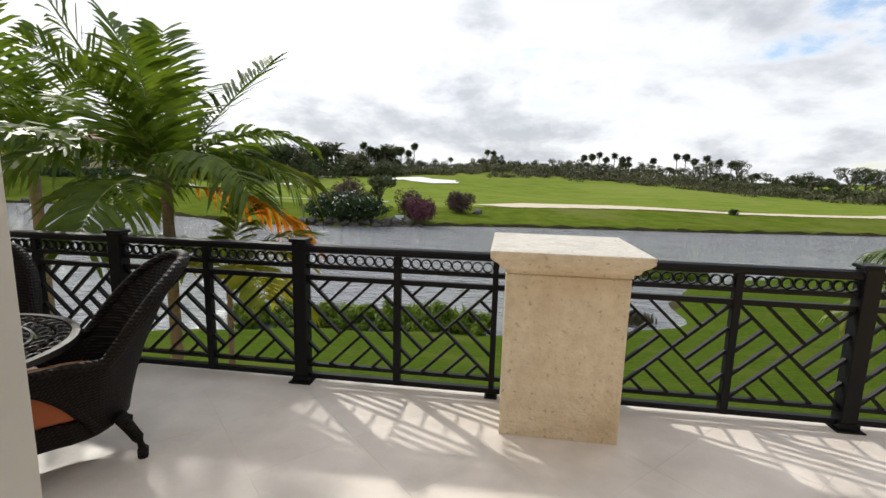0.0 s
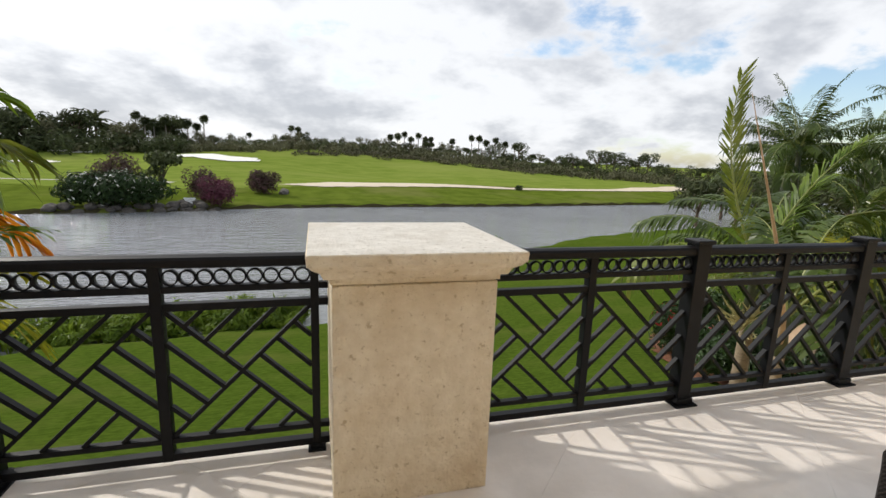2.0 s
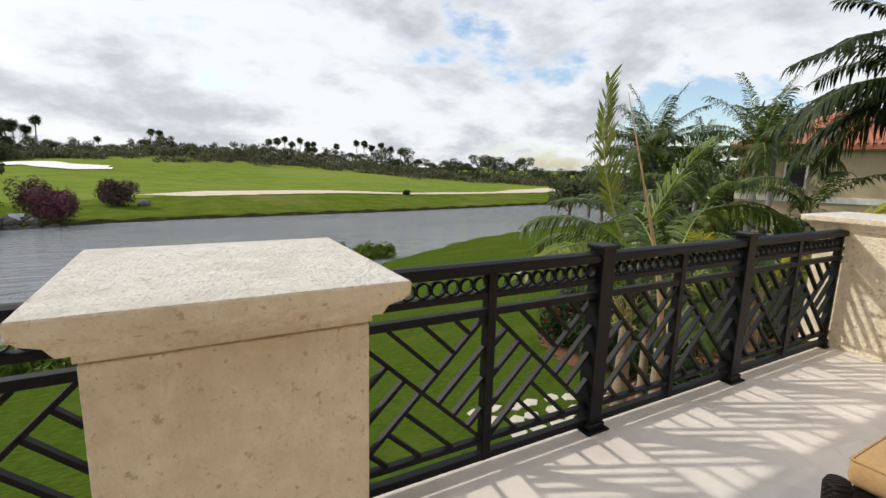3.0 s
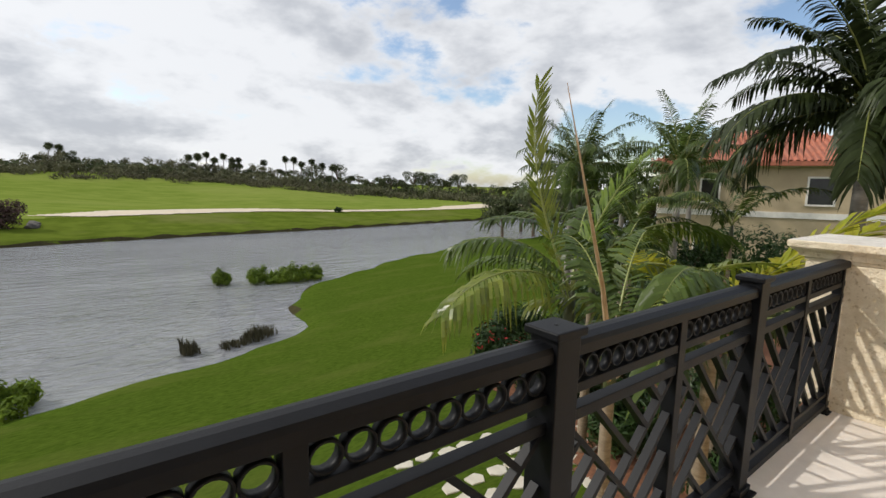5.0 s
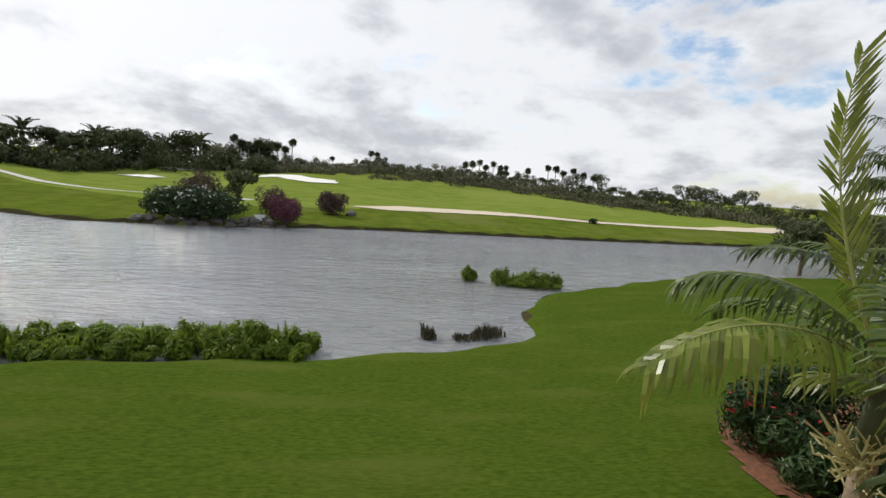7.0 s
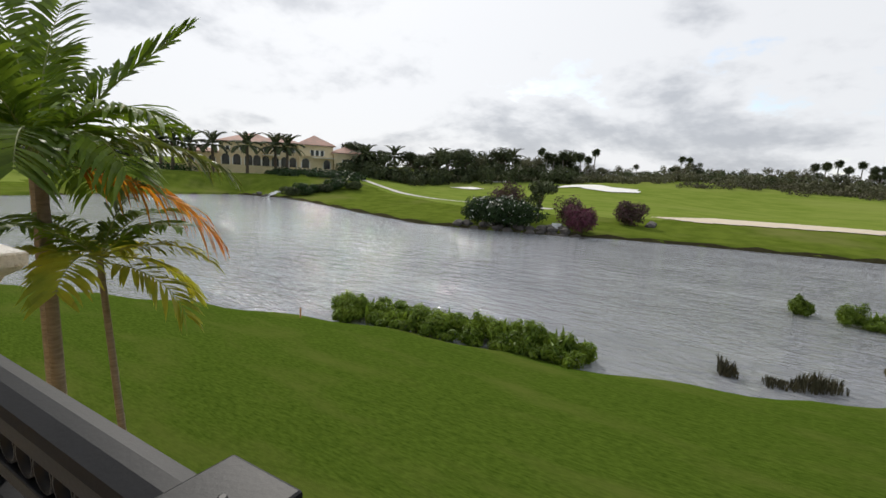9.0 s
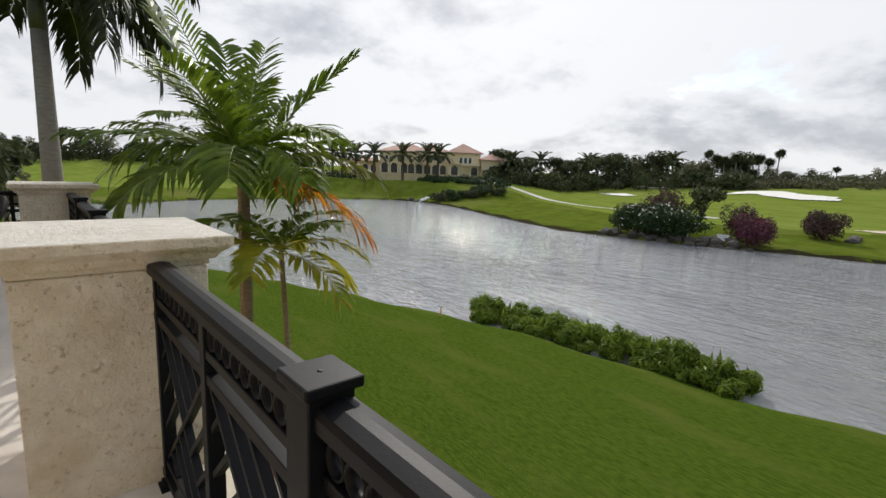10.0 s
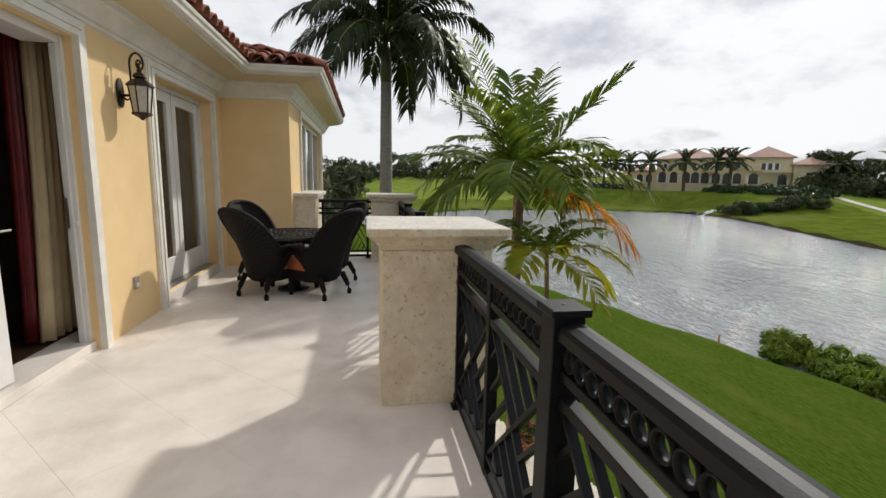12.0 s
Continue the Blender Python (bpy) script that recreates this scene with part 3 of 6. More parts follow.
def curtain(name, x0, x1, y, z0, z1, mat, label, folds=7, flare=0.12):
    bm = bmesh.new()
    nx, nz = folds * 8, 10
    rows = []
    for k in range(nz + 1):
        v = k / nz
        row = []
        for i in range(nx + 1):
            u = i / nx
            squeeze = 1 - 0.25 * math.sin(v * math.pi * 0.5)
            px = x0 + (x1 - x0) * (u * squeeze) + flare * (1 - v) * (u - 0.2)
            row.append(bm.verts.new((px, y + 0.045 * math.sin(u * folds * 2 * math.pi + 0.6 * v) * (0.6 + 0.4 * u), z0 + (z1 - z0) * v)))
        rows.append(row)
    for a, b in zip(rows, rows[1:]):
        for i in range(nx):
            bm.faces.new((a[i], a[i + 1], b[i + 1], b[i]))
    ob = part(name, bm, mat, None, "", True)
    sol = ob.modifiers.new("thickness", "SOLIDIFY")
    sol.thickness = 0.006
    return tagged(ob, label, "curtain", "door curtains")


CUR_BEIGE = material("beige_silk", (0.74, 0.60, 0.37), (0.66, 0.52, 0.30), 0.55, scale=5, translucent=0.15)
CUR_RED = material("red_silk", (0.15, 0.008, 0.010), (0.09, 0.005, 0.006), 0.5, scale=5, translucent=0.1)
curtain("curtain", -1.05, -0.52, -2.66, 0.09, 2.62, CUR_BEIGE, "beige silk curtain hanging inside the open door", 5, 0.02)
curtain("curtain", -0.74, -0.53, -2.76, 0.09, 2.62, CUR_RED, "red silk curtain edge inside the open door", 3, 0.05)

# window of the bay
d = thing("window_bay", pose(0, 0, 0), "white framed three-light window in the bay", "window", kind="structure")
x0, x1, z0, z1 = WIN
bars = [(x0, x0 + 0.10), (x1 - 0.10, x1), (x0 + 1.18, x0 + 1.36), (x1 - 1.36, x1 - 1.18)]
part("window_frame", boxes(*[(a, b, BUMP_Y - 0.16, BUMP_Y - 0.05, z0, z1) for a, b in bars]), DOOR_WHITE, d)
part("head_rail", boxes(*[(a, b, BUMP_Y - 0.15, BUMP_Y - 0.06, z, z + 0.06) for a, b in ((x0 + 0.10, x0 + 1.18), (x0 + 1.36, x1 - 1.36), (x1 - 1.18, x1 - 0.10)) for z in (z0, z1 - 0.06)]), DOOR_WHITE, d)
for a, b in ((x0 + 0.10, x0 + 1.18), (x0 + 1.36, x1 - 1.36), (x1 - 1.18, x1 - 0.10)):
    part("pane", boxes((a, b, BUMP_Y - 0.11, BUMP_Y - 0.10, z0 + 0.06, z1 - 0.06)), GLASS, d)
part("casing", boxes((x0 - 0.10, x0, BUMP_Y, BUMP_Y + 0.04, z0, z1 + 0.1), (x1, x1 + 0.10, BUMP_Y, BUMP_Y + 0.04, z0, z1 + 0.1), (x0, x1, BUMP_Y, BUMP_Y + 0.04, z1, z1 + 0.1)), TRIM_WHITE, d)
# back wall of the bay, the dimness inside put into its colour
structure("room_bay", boxes((-10.0, -4.4, -3.4, -3.3, 0, 2.75)), ROOM_DARK, "wall inside the bay coloured dark as if unlit", "wall")
# stone plinth of the bay
d = thing("plinth", pose(0, 0, 0), "pale stone block pillar against the bay", "plinth", kind="structure")
part("plinth_body", boxes((-5.98, -4.52, BUMP_Y + 0.001, -0.93, 0.0, 1.10), bevel=0.006), CORAL, d)
part("plinth_cap", boxes((-6.03, -4.46, BUMP_Y + 0.001, -0.88, 1.102, 1.17), bevel=0.008), CAP_STONE, d)


# eaves: cornice, soffit, gutter
def eave_sweep(name, path, prof, mat, label):
    """A profile of (outward, z) pairs swept along a mitred path in the plan; each path point carries its outward direction."""
    bm = bmesh.new()
    rows = [[bm.verts.new((x + o * dx, y + o * dy, z)) for o, z in prof] for x, y, dx, dy in path]
    for a, b in zip(rows, rows[1:]):
        for i in range(len(prof) - 1):
            bm.faces.new((a[i], a[i + 1], b[i + 1], b[i]))
    bmesh.ops.recalc_face_normals(bm, faces=bm.faces)
    return structure(name, bm, mat, label, "eaves")


EAVE = [(7.4, WALL_Y, 0, 1), (BUMP_X, WALL_Y, 1, 1), (BUMP_X, BUMP_Y, 1, 1), (-10.3, BUMP_Y, 0, 1)]
eave_sweep("cornice", EAVE, [(0.0, 2.61), (0.025, 2.625), (0.025, 2.65), (0.05, 2.66), (0.075, 2.70), (0.12, 2.77), (0.15, 2.79), (0.15, 2.83), (0.17, 2.845)], TRIM_WHITE, "cream moulded cornice under the eaves")
eave_sweep("soffit", EAVE, [(0.17, 2.845), (0.47, 2.895)], CREAM, "cream painted soffit")
eave_sweep("gutter", EAVE, [(0.47, 2.895), (0.475, 2.91), (0.515, 2.915), (0.545, 2.94), (0.555, 2.975), (0.575, 2.99), (0.585, 3.02), (0.560, 3.022), (0.52, 3.0), (0.40, 3.0)], TRIM_WHITE, "white moulded gutter along the eaves")

TILE = material("terracotta_tile", (0.30, 0.095, 0.05), (0.20, 0.065, 0.04), 0.75, scale=6, bump=0.3, bump_scale=40, spread=0.35, stain=(0.10, 0.07, 0.055), stain_scale=3)
TILE_FAR = material("terracotta_roof", (0.44, 0.150, 0.085), (0.33, 0.11, 0.065), 0.8, scale=3, bump=0.3, bump_scale=9, stain=(0.28, 0.13, 0.09), stain_scale=0.6)
PITCH = radians(20)


def tile_bm():
    bm = bmesh.new()
    seg, r, t, ln = 6, 0.105, 0.016, 0.42
    rows = []
    for s, k in ((0.0, 1.0), (ln, 0.86)):
        for rr in (r * k, (r - t) * k):
            rows.append([bm.verts.new((rr * math.cos(math.pi * i / seg), s, rr * math.sin(math.pi * i / seg) * 0.95 + (0.03 if s == 0 else 0.0))) for i in range(seg + 1)])
    o0, i0, o1, i1 = rows
    for i in range(seg):
        bm.faces.new((o0[i], o0[i + 1], o1[i + 1], o1[i]))
        bm.faces.new((i0[i], i1[i], i1[i + 1], i0[i + 1]))
        bm.faces.new((o0[i], i0[i], i0[i + 1], o0[i + 1]))
    bmesh.ops.recalc_face_normals(bm, faces=bm.faces)
    return bm


def roof_slab(name, verts, label):
    bm = bmesh.new()
    top = [bm.verts.new(v) for v in verts]
    low = [bm.verts.new((v[0], v[1], v[2] - 0.06)) for v in verts]
    bm.faces.new(top)
    bm.faces.new(low[::-1])
    k = len(verts)
    for i in range(k):
        bm.faces.new((top[i], low[i], low[(i + 1) % k], top[(i + 1) % k]))
    bmesh.ops.recalc_face_normals(bm, faces=bm.faces)
    return structure(name, bm, TILE, label, "roof")


tp = math.tan(PITCH)
EZ = 3.03
ex, ey = BUMP_X + 0.54, BUMP_Y + 0.54
roof_main = roof_slab("roof_main", [(7.4, WALL_Y + 0.54, EZ), (ex, WALL_Y + 0.54, EZ), (ex - 4.0, WALL_Y - 3.46, EZ + 4 * tp), (7.4, WALL_Y - 3.46, EZ + 4 * tp)], "terracotta barrel-tile roof over the terrace doors")
roof_bay = roof_slab("roof_bay", [(ex, WALL_Y + 0.54, EZ), (ex, ey, EZ), (ex - 2.2, ey - 2.2, EZ + 2.2 * tp), (ex - 3.0, WALL_Y + 0.54 - 3.0, EZ + 3.0 * tp)], "terracotta barrel-tile hip of the bay")
roof_bay_front = roof_slab("roof_bay_front", [(ex, ey, EZ), (-10.4, ey, EZ), (-10.4, ey - 2.2, EZ + 2.2 * tp), (ex - 2.2, ey - 2.2, EZ + 2.2 * tp)], "terracotta barrel-tile front of the bay roof")
rng = random.Random(7)
tile_me = mesh_of("tile", tile_bm(), TILE, True)


def lay_tiles(parent, origin, along, up, columns, rows, skip=lambda c, r: False):
    a, u = Vector(along), Vector(up)
    slope = Vector((u.x * math.cos(PITCH), u.y * math.cos(PITCH), math.sin(PITCH)))
    nrm = a.cross(slope)
    if nrm.z < 0:
        nrm = -nrm
    xaxis = slope.cross(nrm)
    rot = Matrix((xaxis, slope, nrm)).transposed().to_4x4()
    for r in range(rows):
        for c in range(columns):
            if skip(c, r):
                continue
            p = Vector(origin) + a * (c + 0.5) * 0.225 + slope * (r * 0.36 - 0.05) + nrm * (0.012 + 0.01 * rng.random())
            part("tile", tile_me, TILE, parent, at=Matrix.Translation(p) @ rot @ pose(0, 0, 0, rng.uniform(-2, 2), 0, rng.uniform(-1.5, 1.5)))


lay_tiles(roof_main, (ex, WALL_Y + 0.54, EZ), (1, 0, 0), (0, -1, 0), 30, 5)
lay_tiles(roof_bay, (ex, WALL_Y + 0.54 - 0.4, EZ), (0, 1, 0), (-1, 0, 0), 7, 6, lambda c, r: c * 0.225 + 0.2 > 1.45 - r * 0.34)
lay_tiles(roof_bay_front, (ex, ey, EZ), (-1, 0, 0), (0, -1, 0), 28, 4, lambda c, r: c * 0.225 + 0.1 < r * 0.34)

# wall lantern
BRONZE = material("aged_bronze", (0.055, 0.040, 0.028), (0.035, 0.028, 0.022), 0.45, 0.8, scale=25, bump=0.2, bump_scale=90)
LANTERN_GLASS = material("seeded_glass", (0.55, 0.52, 0.45), (0.45, 0.42, 0.36), 0.15, scale=40)


def wall_lantern(x, y, z):
    t = thing("wall_lantern", pose(x, y, z), "aged bronze carriage lantern with a scrolled bracket", "lantern")
    bm = lathe([(0.035, 0), (0.062, 0.006), (0.062, 0.018), (0.03, 0.03)], 16)
    bmesh.ops.transform(bm, matrix=pose(0, 0, 0, -90, 0, 0) @ Matrix.Diagonal((1, 2.1, 1, 1)), verts=bm.verts)
    part("back_plate", bm, BRONZE, t)
    scroll = [(0, 0.02, -0.02), (0, 0.10, -0.06), (0, 0.17, -0.03), (0, 0.17, 0.06), (0, 0.165, 0.26)]
    scroll += [(0, 0.255 - 0.09 * math.cos(a), 0.26 + 0.09 * math.sin(a)) for a in [math.pi * k / 8 for k in range(1, 9)]]
    scroll += [(0, 0.30 + 0.045 * math.cos(a), 0.26 - 0.05 * math.sin(a)) for a in [math.pi * k / 6 for k in range(1, 7)]]
    scroll += [(0, 0.285 - 0.03 * math.cos(a), 0.26 + 0.03 * math.sin(a)) for a in [math.pi * k / 5 for k in range(1, 6)]]
    scroll = [(a, b * 0.63, c) for a, b, c in scroll]
    part("bracket", tube(scroll, 0.0095, 8), BRONZE, t, smooth=True)
    part("arm", tube([(0, 0.02, -0.02), (0, 0.13, -0.015), (0, 0.14, 0.02)], 0.012, 8), BRONZE, t, smooth=True)
    o = Matrix.Translation((0, 0.18, 0.03))
    bm = lathe([(0.012, 0.235), (0.010, 0.19), (0.022, 0.175), (0.018, 0.16), (0.045, 0.14), (0.060, 0.11), (0.035, 0.10), (0.060, 0.095), (0.098, 0.06), (0.112, 0.045), (0.112, 0.03), (0.09, 0.028)], 6)
    part("roof", bm, BRONZE, t, at=o)
    g = part("glass", lathe([(0.066, -0.20), (0.092, 0.028)], 6), LANTERN_GLASS, t, "clear seeded glass", at=o)
    bm = bmesh.new()
    for k in range(6):
        a = 2 * math.pi * k / 6
        tube([(0.069 * math.cos(a), 0.069 * math.sin(a), -0.20), (0.095 * math.cos(a), 0.095 * math.sin(a), 0.03)], 0.0065, 6, bm)
    part("cage", bm, BRONZE, t, at=o)
    part("base", lathe([(0.012, -0.262), (0.02, -0.25), (0.05, -0.23), (0.082, -0.215), (0.082, -0.198)], 6), BRONZE, t, at=o)
    part("candle", lathe([(0.014, -0.2), (0.014, -0.07), (0.004, -0.04)], 10), TRIM_WHITE, g)
    return t


wall_lantern(-1.22, WALL_Y, 2.17)
t = thing("wall_socket", pose(-1.22, WALL_Y, 0.42), "small grey weatherproof wall socket", "socket")
part("cover", boxes((-0.035, 0.035, 0, 0.022, -0.06, 0.06), bevel=0.004), material("grey_metal", (0.42, 0.40, 0.37), (0.36, 0.34, 0.31), 0.5, 0.4), t)
part("flap", boxes((-0.025, 0.025, 0.022, 0.032, -0.045, 0.0), bevel=0.003), TRIM_WHITE, t)

# ---- furniture ----
def wicker_material():
    m = bpy.data.materials.new("dark_wicker")
    m.use_nodes = True
    n, l = m.node_tree.nodes, m.node_tree.links
    p = n["Principled BSDF"]
    p.inputs["Roughness"].default_value = 0.62
    p.inputs["Specular IOR Level"].default_value = 0.22
    tc = n.new("ShaderNodeTexCoord")
    h = []
    for k, s in ((0, 95), (2, 60)):
        w = n.new("ShaderNodeTexWave")
        w.bands_direction = "Z" if k else "DIAGONAL"
        w.inputs["Scale"].default_value, w.inputs["Distortion"].default_value = s * 0.3, 1.0
        l.new(tc.outputs["Object"], w.inputs[0])
        h.append(w.outputs["Fac"])
    mul = n.new("ShaderNodeMath")
    mul.operation = "MULTIPLY"
    l.new(h[0], mul.inputs[0])
    l.new(h[1], mul.inputs[1])
    mix = n.new("ShaderNodeMix")
    mix.data_type = "RGBA"
    mix.inputs[6].default_value, mix.inputs[7].default_value = (0.005, 0.0038, 0.0034, 1), (0.020, 0.0135, 0.0105, 1)
    l.new(mul.outputs[0], mix.inputs[0])
    l.new(mix.outputs[2], p.inputs["Base Color"])
    b = n.new("ShaderNodeBump")
    b.inputs["Strength"].default_value, b.inputs["Distance"].default_value = 0.9, 0.006
    l.new(mul.outputs[0], b.inputs["Height"])
    l.new(b.outputs[0], p.inputs["Normal"])
    return m


def stripe_material():
    m = bpy.data.materials.new("striped_cushion_fabric")
    m.use_nodes = True
    n, l = m.node_tree.nodes, m.node_tree.links
    p = n["Principled BSDF"]
    p.inputs["Roughness"].default_value = 0.85
    tc = n.new("ShaderNodeTexCoord")
    sep = n.new("ShaderNodeSeparateXYZ")
    l.new(tc.outputs["Object"], sep.inputs[0])
    mm = n.new("ShaderNodeMath")
    mm.operation = "MULTIPLY"
    mm.inputs[1].default_value = 9.0
    l.new(sep.outputs[1], mm.inputs[0])
    fr = n.new("ShaderNodeMath")
    fr.operation = "FRACT"
    l.new(mm.outputs[0], fr.inputs[0])
    r = n.new("ShaderNodeValToRGB")
    r.color_ramp.interpolation = "CONSTANT"
    cols = ((0.0, (0.52, 0.22, 0.085)), (0.28, (0.62, 0.47, 0.30)), (0.40, (0.36, 0.085, 0.045)), (0.55, (0.58, 0.30, 0.13)), (0.72, (0.66, 0.52, 0.36)), (0.84, (0.42, 0.13, 0.06)))
    while len(r.color_ramp.elements) < len(cols):
        r.color_ramp.elements.new(0.5)
    for e, (pos, c) in zip(r.color_ramp.elements, cols):
        e.position, e.color = pos, (*c, 1)
    l.new(fr.outputs[0], r.inputs[0])
    l.new(r.outputs[0], p.inputs["Base Color"])
    return m


WICKER, STRIPES = wicker_material(), stripe_material()
TAN = material("tan_cushion_fabric", (0.46, 0.29, 0.13), (0.40, 0.25, 0.11), 0.9, scale=60, bump=0.2, bump_scale=200)
METAL_DARK = material("cast_dark_metal", (0.03, 0.027, 0.024), (0.02, 0.018, 0.016), 0.4, 0.5, scale=30, bump=0.2, bump_scale=60)


def chair_parts(t, seat_fabric, label):
    """A wicker tub chair that faces +x: a tall rounded back runs into arms that swoop down, open under their front ends."""
    bm = bmesh.new()
    seg, rows = 52, 9
    grid = []
    for i in range(seg + 1):
        a = math.pi * (0.27 + 1.46 * i / seg)
        back = max(0.0, -math.cos(a))
        phi = abs(a - math.pi)
        tall = 0.60 + 0.45 * max(0.0, 1 - min(1.0, phi / 1.22) ** 2.4) ** 1.1 + 0.02 * math.cos(phi)
        rise = min(1.0, max(0.0, (phi - 1.15) / 0.95))
        low = 0.24 + (tall - 0.05 - 0.24) * math.sin(rise * math.pi / 2) ** 1.3
        col = []
        for k in range(rows + 1):
            v = k / rows
            z = low + (tall - low) * v
            w = (z - 0.24) / (tall - 0.24)
            r = 0.285 + 0.05 * w + 0.20 * w * w * back
            side = math.copysign(1.0 if phi > math.pi / 2 else abs(math.sin(a)), math.sin(a))
            fore = 0.36 * (phi - math.pi / 2) if phi > math.pi / 2 else r * math.cos(a)
            col.append(bm.verts.new((fore - 0.09 * w * back, (r + 0.015) * side * 0.82, z)))
        grid.append(col)
    inner = []
    for i, col in enumerate(grid):
        a = math.pi * (0.27 + 1.46 * i / seg)
        inner.append([bm.verts.new((v.co.x + 0.035 * max(0.0, -math.cos(a)), v.co.y - 0.035 * math.sin(a), v.co.z)) for v in col])
    for i in range(seg):
        for k in range(rows):
            bm.faces.new((grid[i][k], grid[i + 1][k], grid[i + 1][k + 1], grid[i][k + 1]))
            bm.faces.new((inner[i][k], inner[i][k + 1], inner[i + 1][k + 1], inner[i + 1][k]))
        bm.faces.new((grid[i][0], inner[i][0], inner[i + 1][0], grid[i + 1][0]))
    for e in (0, seg):
        for k in range(rows):
            bm.faces.new((grid[e][k], grid[e][k + 1], inner[e][k + 1], inner[e][k]))
    rim = [(grid[i][rows].co + inner[i][rows].co) / 2 for i in range(seg + 1)]
    swoop = [(grid[i][0].co + inner[i][0].co) / 2 for i in range(seg + 1)]
    third = seg // 3
    bmesh.ops.recalc_face_normals(bm, faces=bm.faces)
    part("woven_shell", bm, WICKER, t, smooth=True)
    part("rolled_rim", tube(rim, 0.034, 8), WICKER, t, smooth=True)
    for run in (swoop[:third], swoop[-third:]):
        part("arm_support", tube(run, 0.027, 8), WICKER, t, smooth=True)
    for p, s in ((rim[0], 1), (rim[-1], -1)):
        c = [p, p + Vector((0.035, -0.012 * s, -0.012)), p + Vector((0.055, -0.02 * s, -0.045)), p + Vector((0.04, -0.02 * s, -0.075))]
        part("arm_roll", tube(c, (0.034, 0.036, 0.034, 0.022), 8), WICKER, t, smooth=True)

    def pad(front, side, rear, levels):
        """A seat-shaped pad: square in front, round behind; levels of (inset, z)."""
        bm = bmesh.new()
        out = [(front, -side), (front, side)] + [(rear * math.cos(q), side * math.sin(q)) for q in [math.pi * (0.42 + 1.16 * k / 14) for k in range(15)]]
        rings = [[bm.verts.new((px * (1 - o), py * (1 - o), z)) for px, py in out] for o, z in levels]
        for a, b in zip(rings, rings[1:]):
            for k in range(len(out)):
                bm.faces.new((a[k], a[(k + 1) % len(out)], b[(k + 1) % len(out)], b[k]))
        bm.faces.new(rings[0][::-1])
        bm.faces.new(rings[-1])
        return bm

    part("seat_frame", pad(0.29, 0.232, 0.24, ((0.06, 0.19), (0.0, 0.21), (0.0, 0.30), (0.05, 0.312))), WICKER, t)
    part("seat_cushion", pad(0.315, 0.222, 0.225, ((0.06, 0.314), (0.01, 0.325), (0.0, 0.36), (0.0, 0.445), (0.015, 0.468), (0.06, 0.482), (0.4, 0.492))), seat_fabric, t, label, True)
    for sx, sy in ((1, 1), (1, -1), (-1, 1), (-1, -1)):
        x, y = (0.25 if sx > 0 else -0.23), 0.212 * sy
        if sx > 0:
            line = [(x, y, 0.24), (x + 0.005, y, 0.12), (x + 0.01, y * 1.02, 0.0)]
        else:
            line = [(x + 0.03, y * 0.92, 0.27), (x - 0.01, y * 0.95, 0.20), (x - 0.05, y * 1.0, 0.12), (x - 0.068, y * 1.04, 0.05), (x - 0.066, y * 1.04, 0.0)]
        part("leg", tube(line, [0.036 - 0.010 * q / (len(line) - 1) for q in range(len(line))], 8), WICKER, t, smooth=True)


def tub_chair(x, y, face, fabric, label, group="chairs round the table"):
    t = thing("wicker_chair", pose(x, y, 0, 0, 0, face), label, "chair", group)
    chair_parts(t, fabric, "orange and red striped seat cushion" if fabric is STRIPES else "plain tan seat cushion")
    return t


first = tub_chair(-2.30, -0.68, math.degrees(math.atan2(-0.78, -0.63)), STRIPES, "dark wicker tub chair with a striped orange cushion")
for x, y, fx, fy, lab in ((-2.39, -1.28, -0.836, 0.55, "dark wicker tub chair turned towards the round table"), (-3.02, -0.62, 0.62, -0.78, "dark wicker tub chair near the end railing"),
                          (-3.08, -1.48, 0.72, 0.69, "dark wicker tub chair beside the bay wall")):
    c = copy_thing(first, pose(x, y, 0, 0, 0, math.degrees(math.atan2(fy, fx))))
    c["label"] = lab
t = thing("lounge_ottoman", pose(2.22, -1.40, 0), "low dark wicker ottoman with a tan cushion", "ottoman")
part("wicker_base", boxes((0.03, 0.74, 0.03, 0.74, 0.10, 0.335), bevel=0.02), WICKER, t)
for x, y in ((0.04, 0.04), (0.73, 0.04), (0.04, 0.73), (0.73, 0.73)):
    part("corner_post", lathe([(0.028, 0.0), (0.034, 0.05), (0.040, 0.30), (0.046, 0.385), (0.036, 0.41)], 12), WICKER, t, at=pose(x, y, 0), smooth=True)
part("cushion", boxes((0.16, 0.76, 0.03, 0.755, 0.338, 0.455), bevel=0.035), TAN, t, "plain tan seat cushion", True)
part("piping", tube([(0.17, 0.745, 0.445), (0.75, 0.745, 0.445), (0.75, 0.04, 0.445), (0.17, 0.04, 0.445), (0.17, 0.745, 0.445)], 0.006, 6), TAN, t)


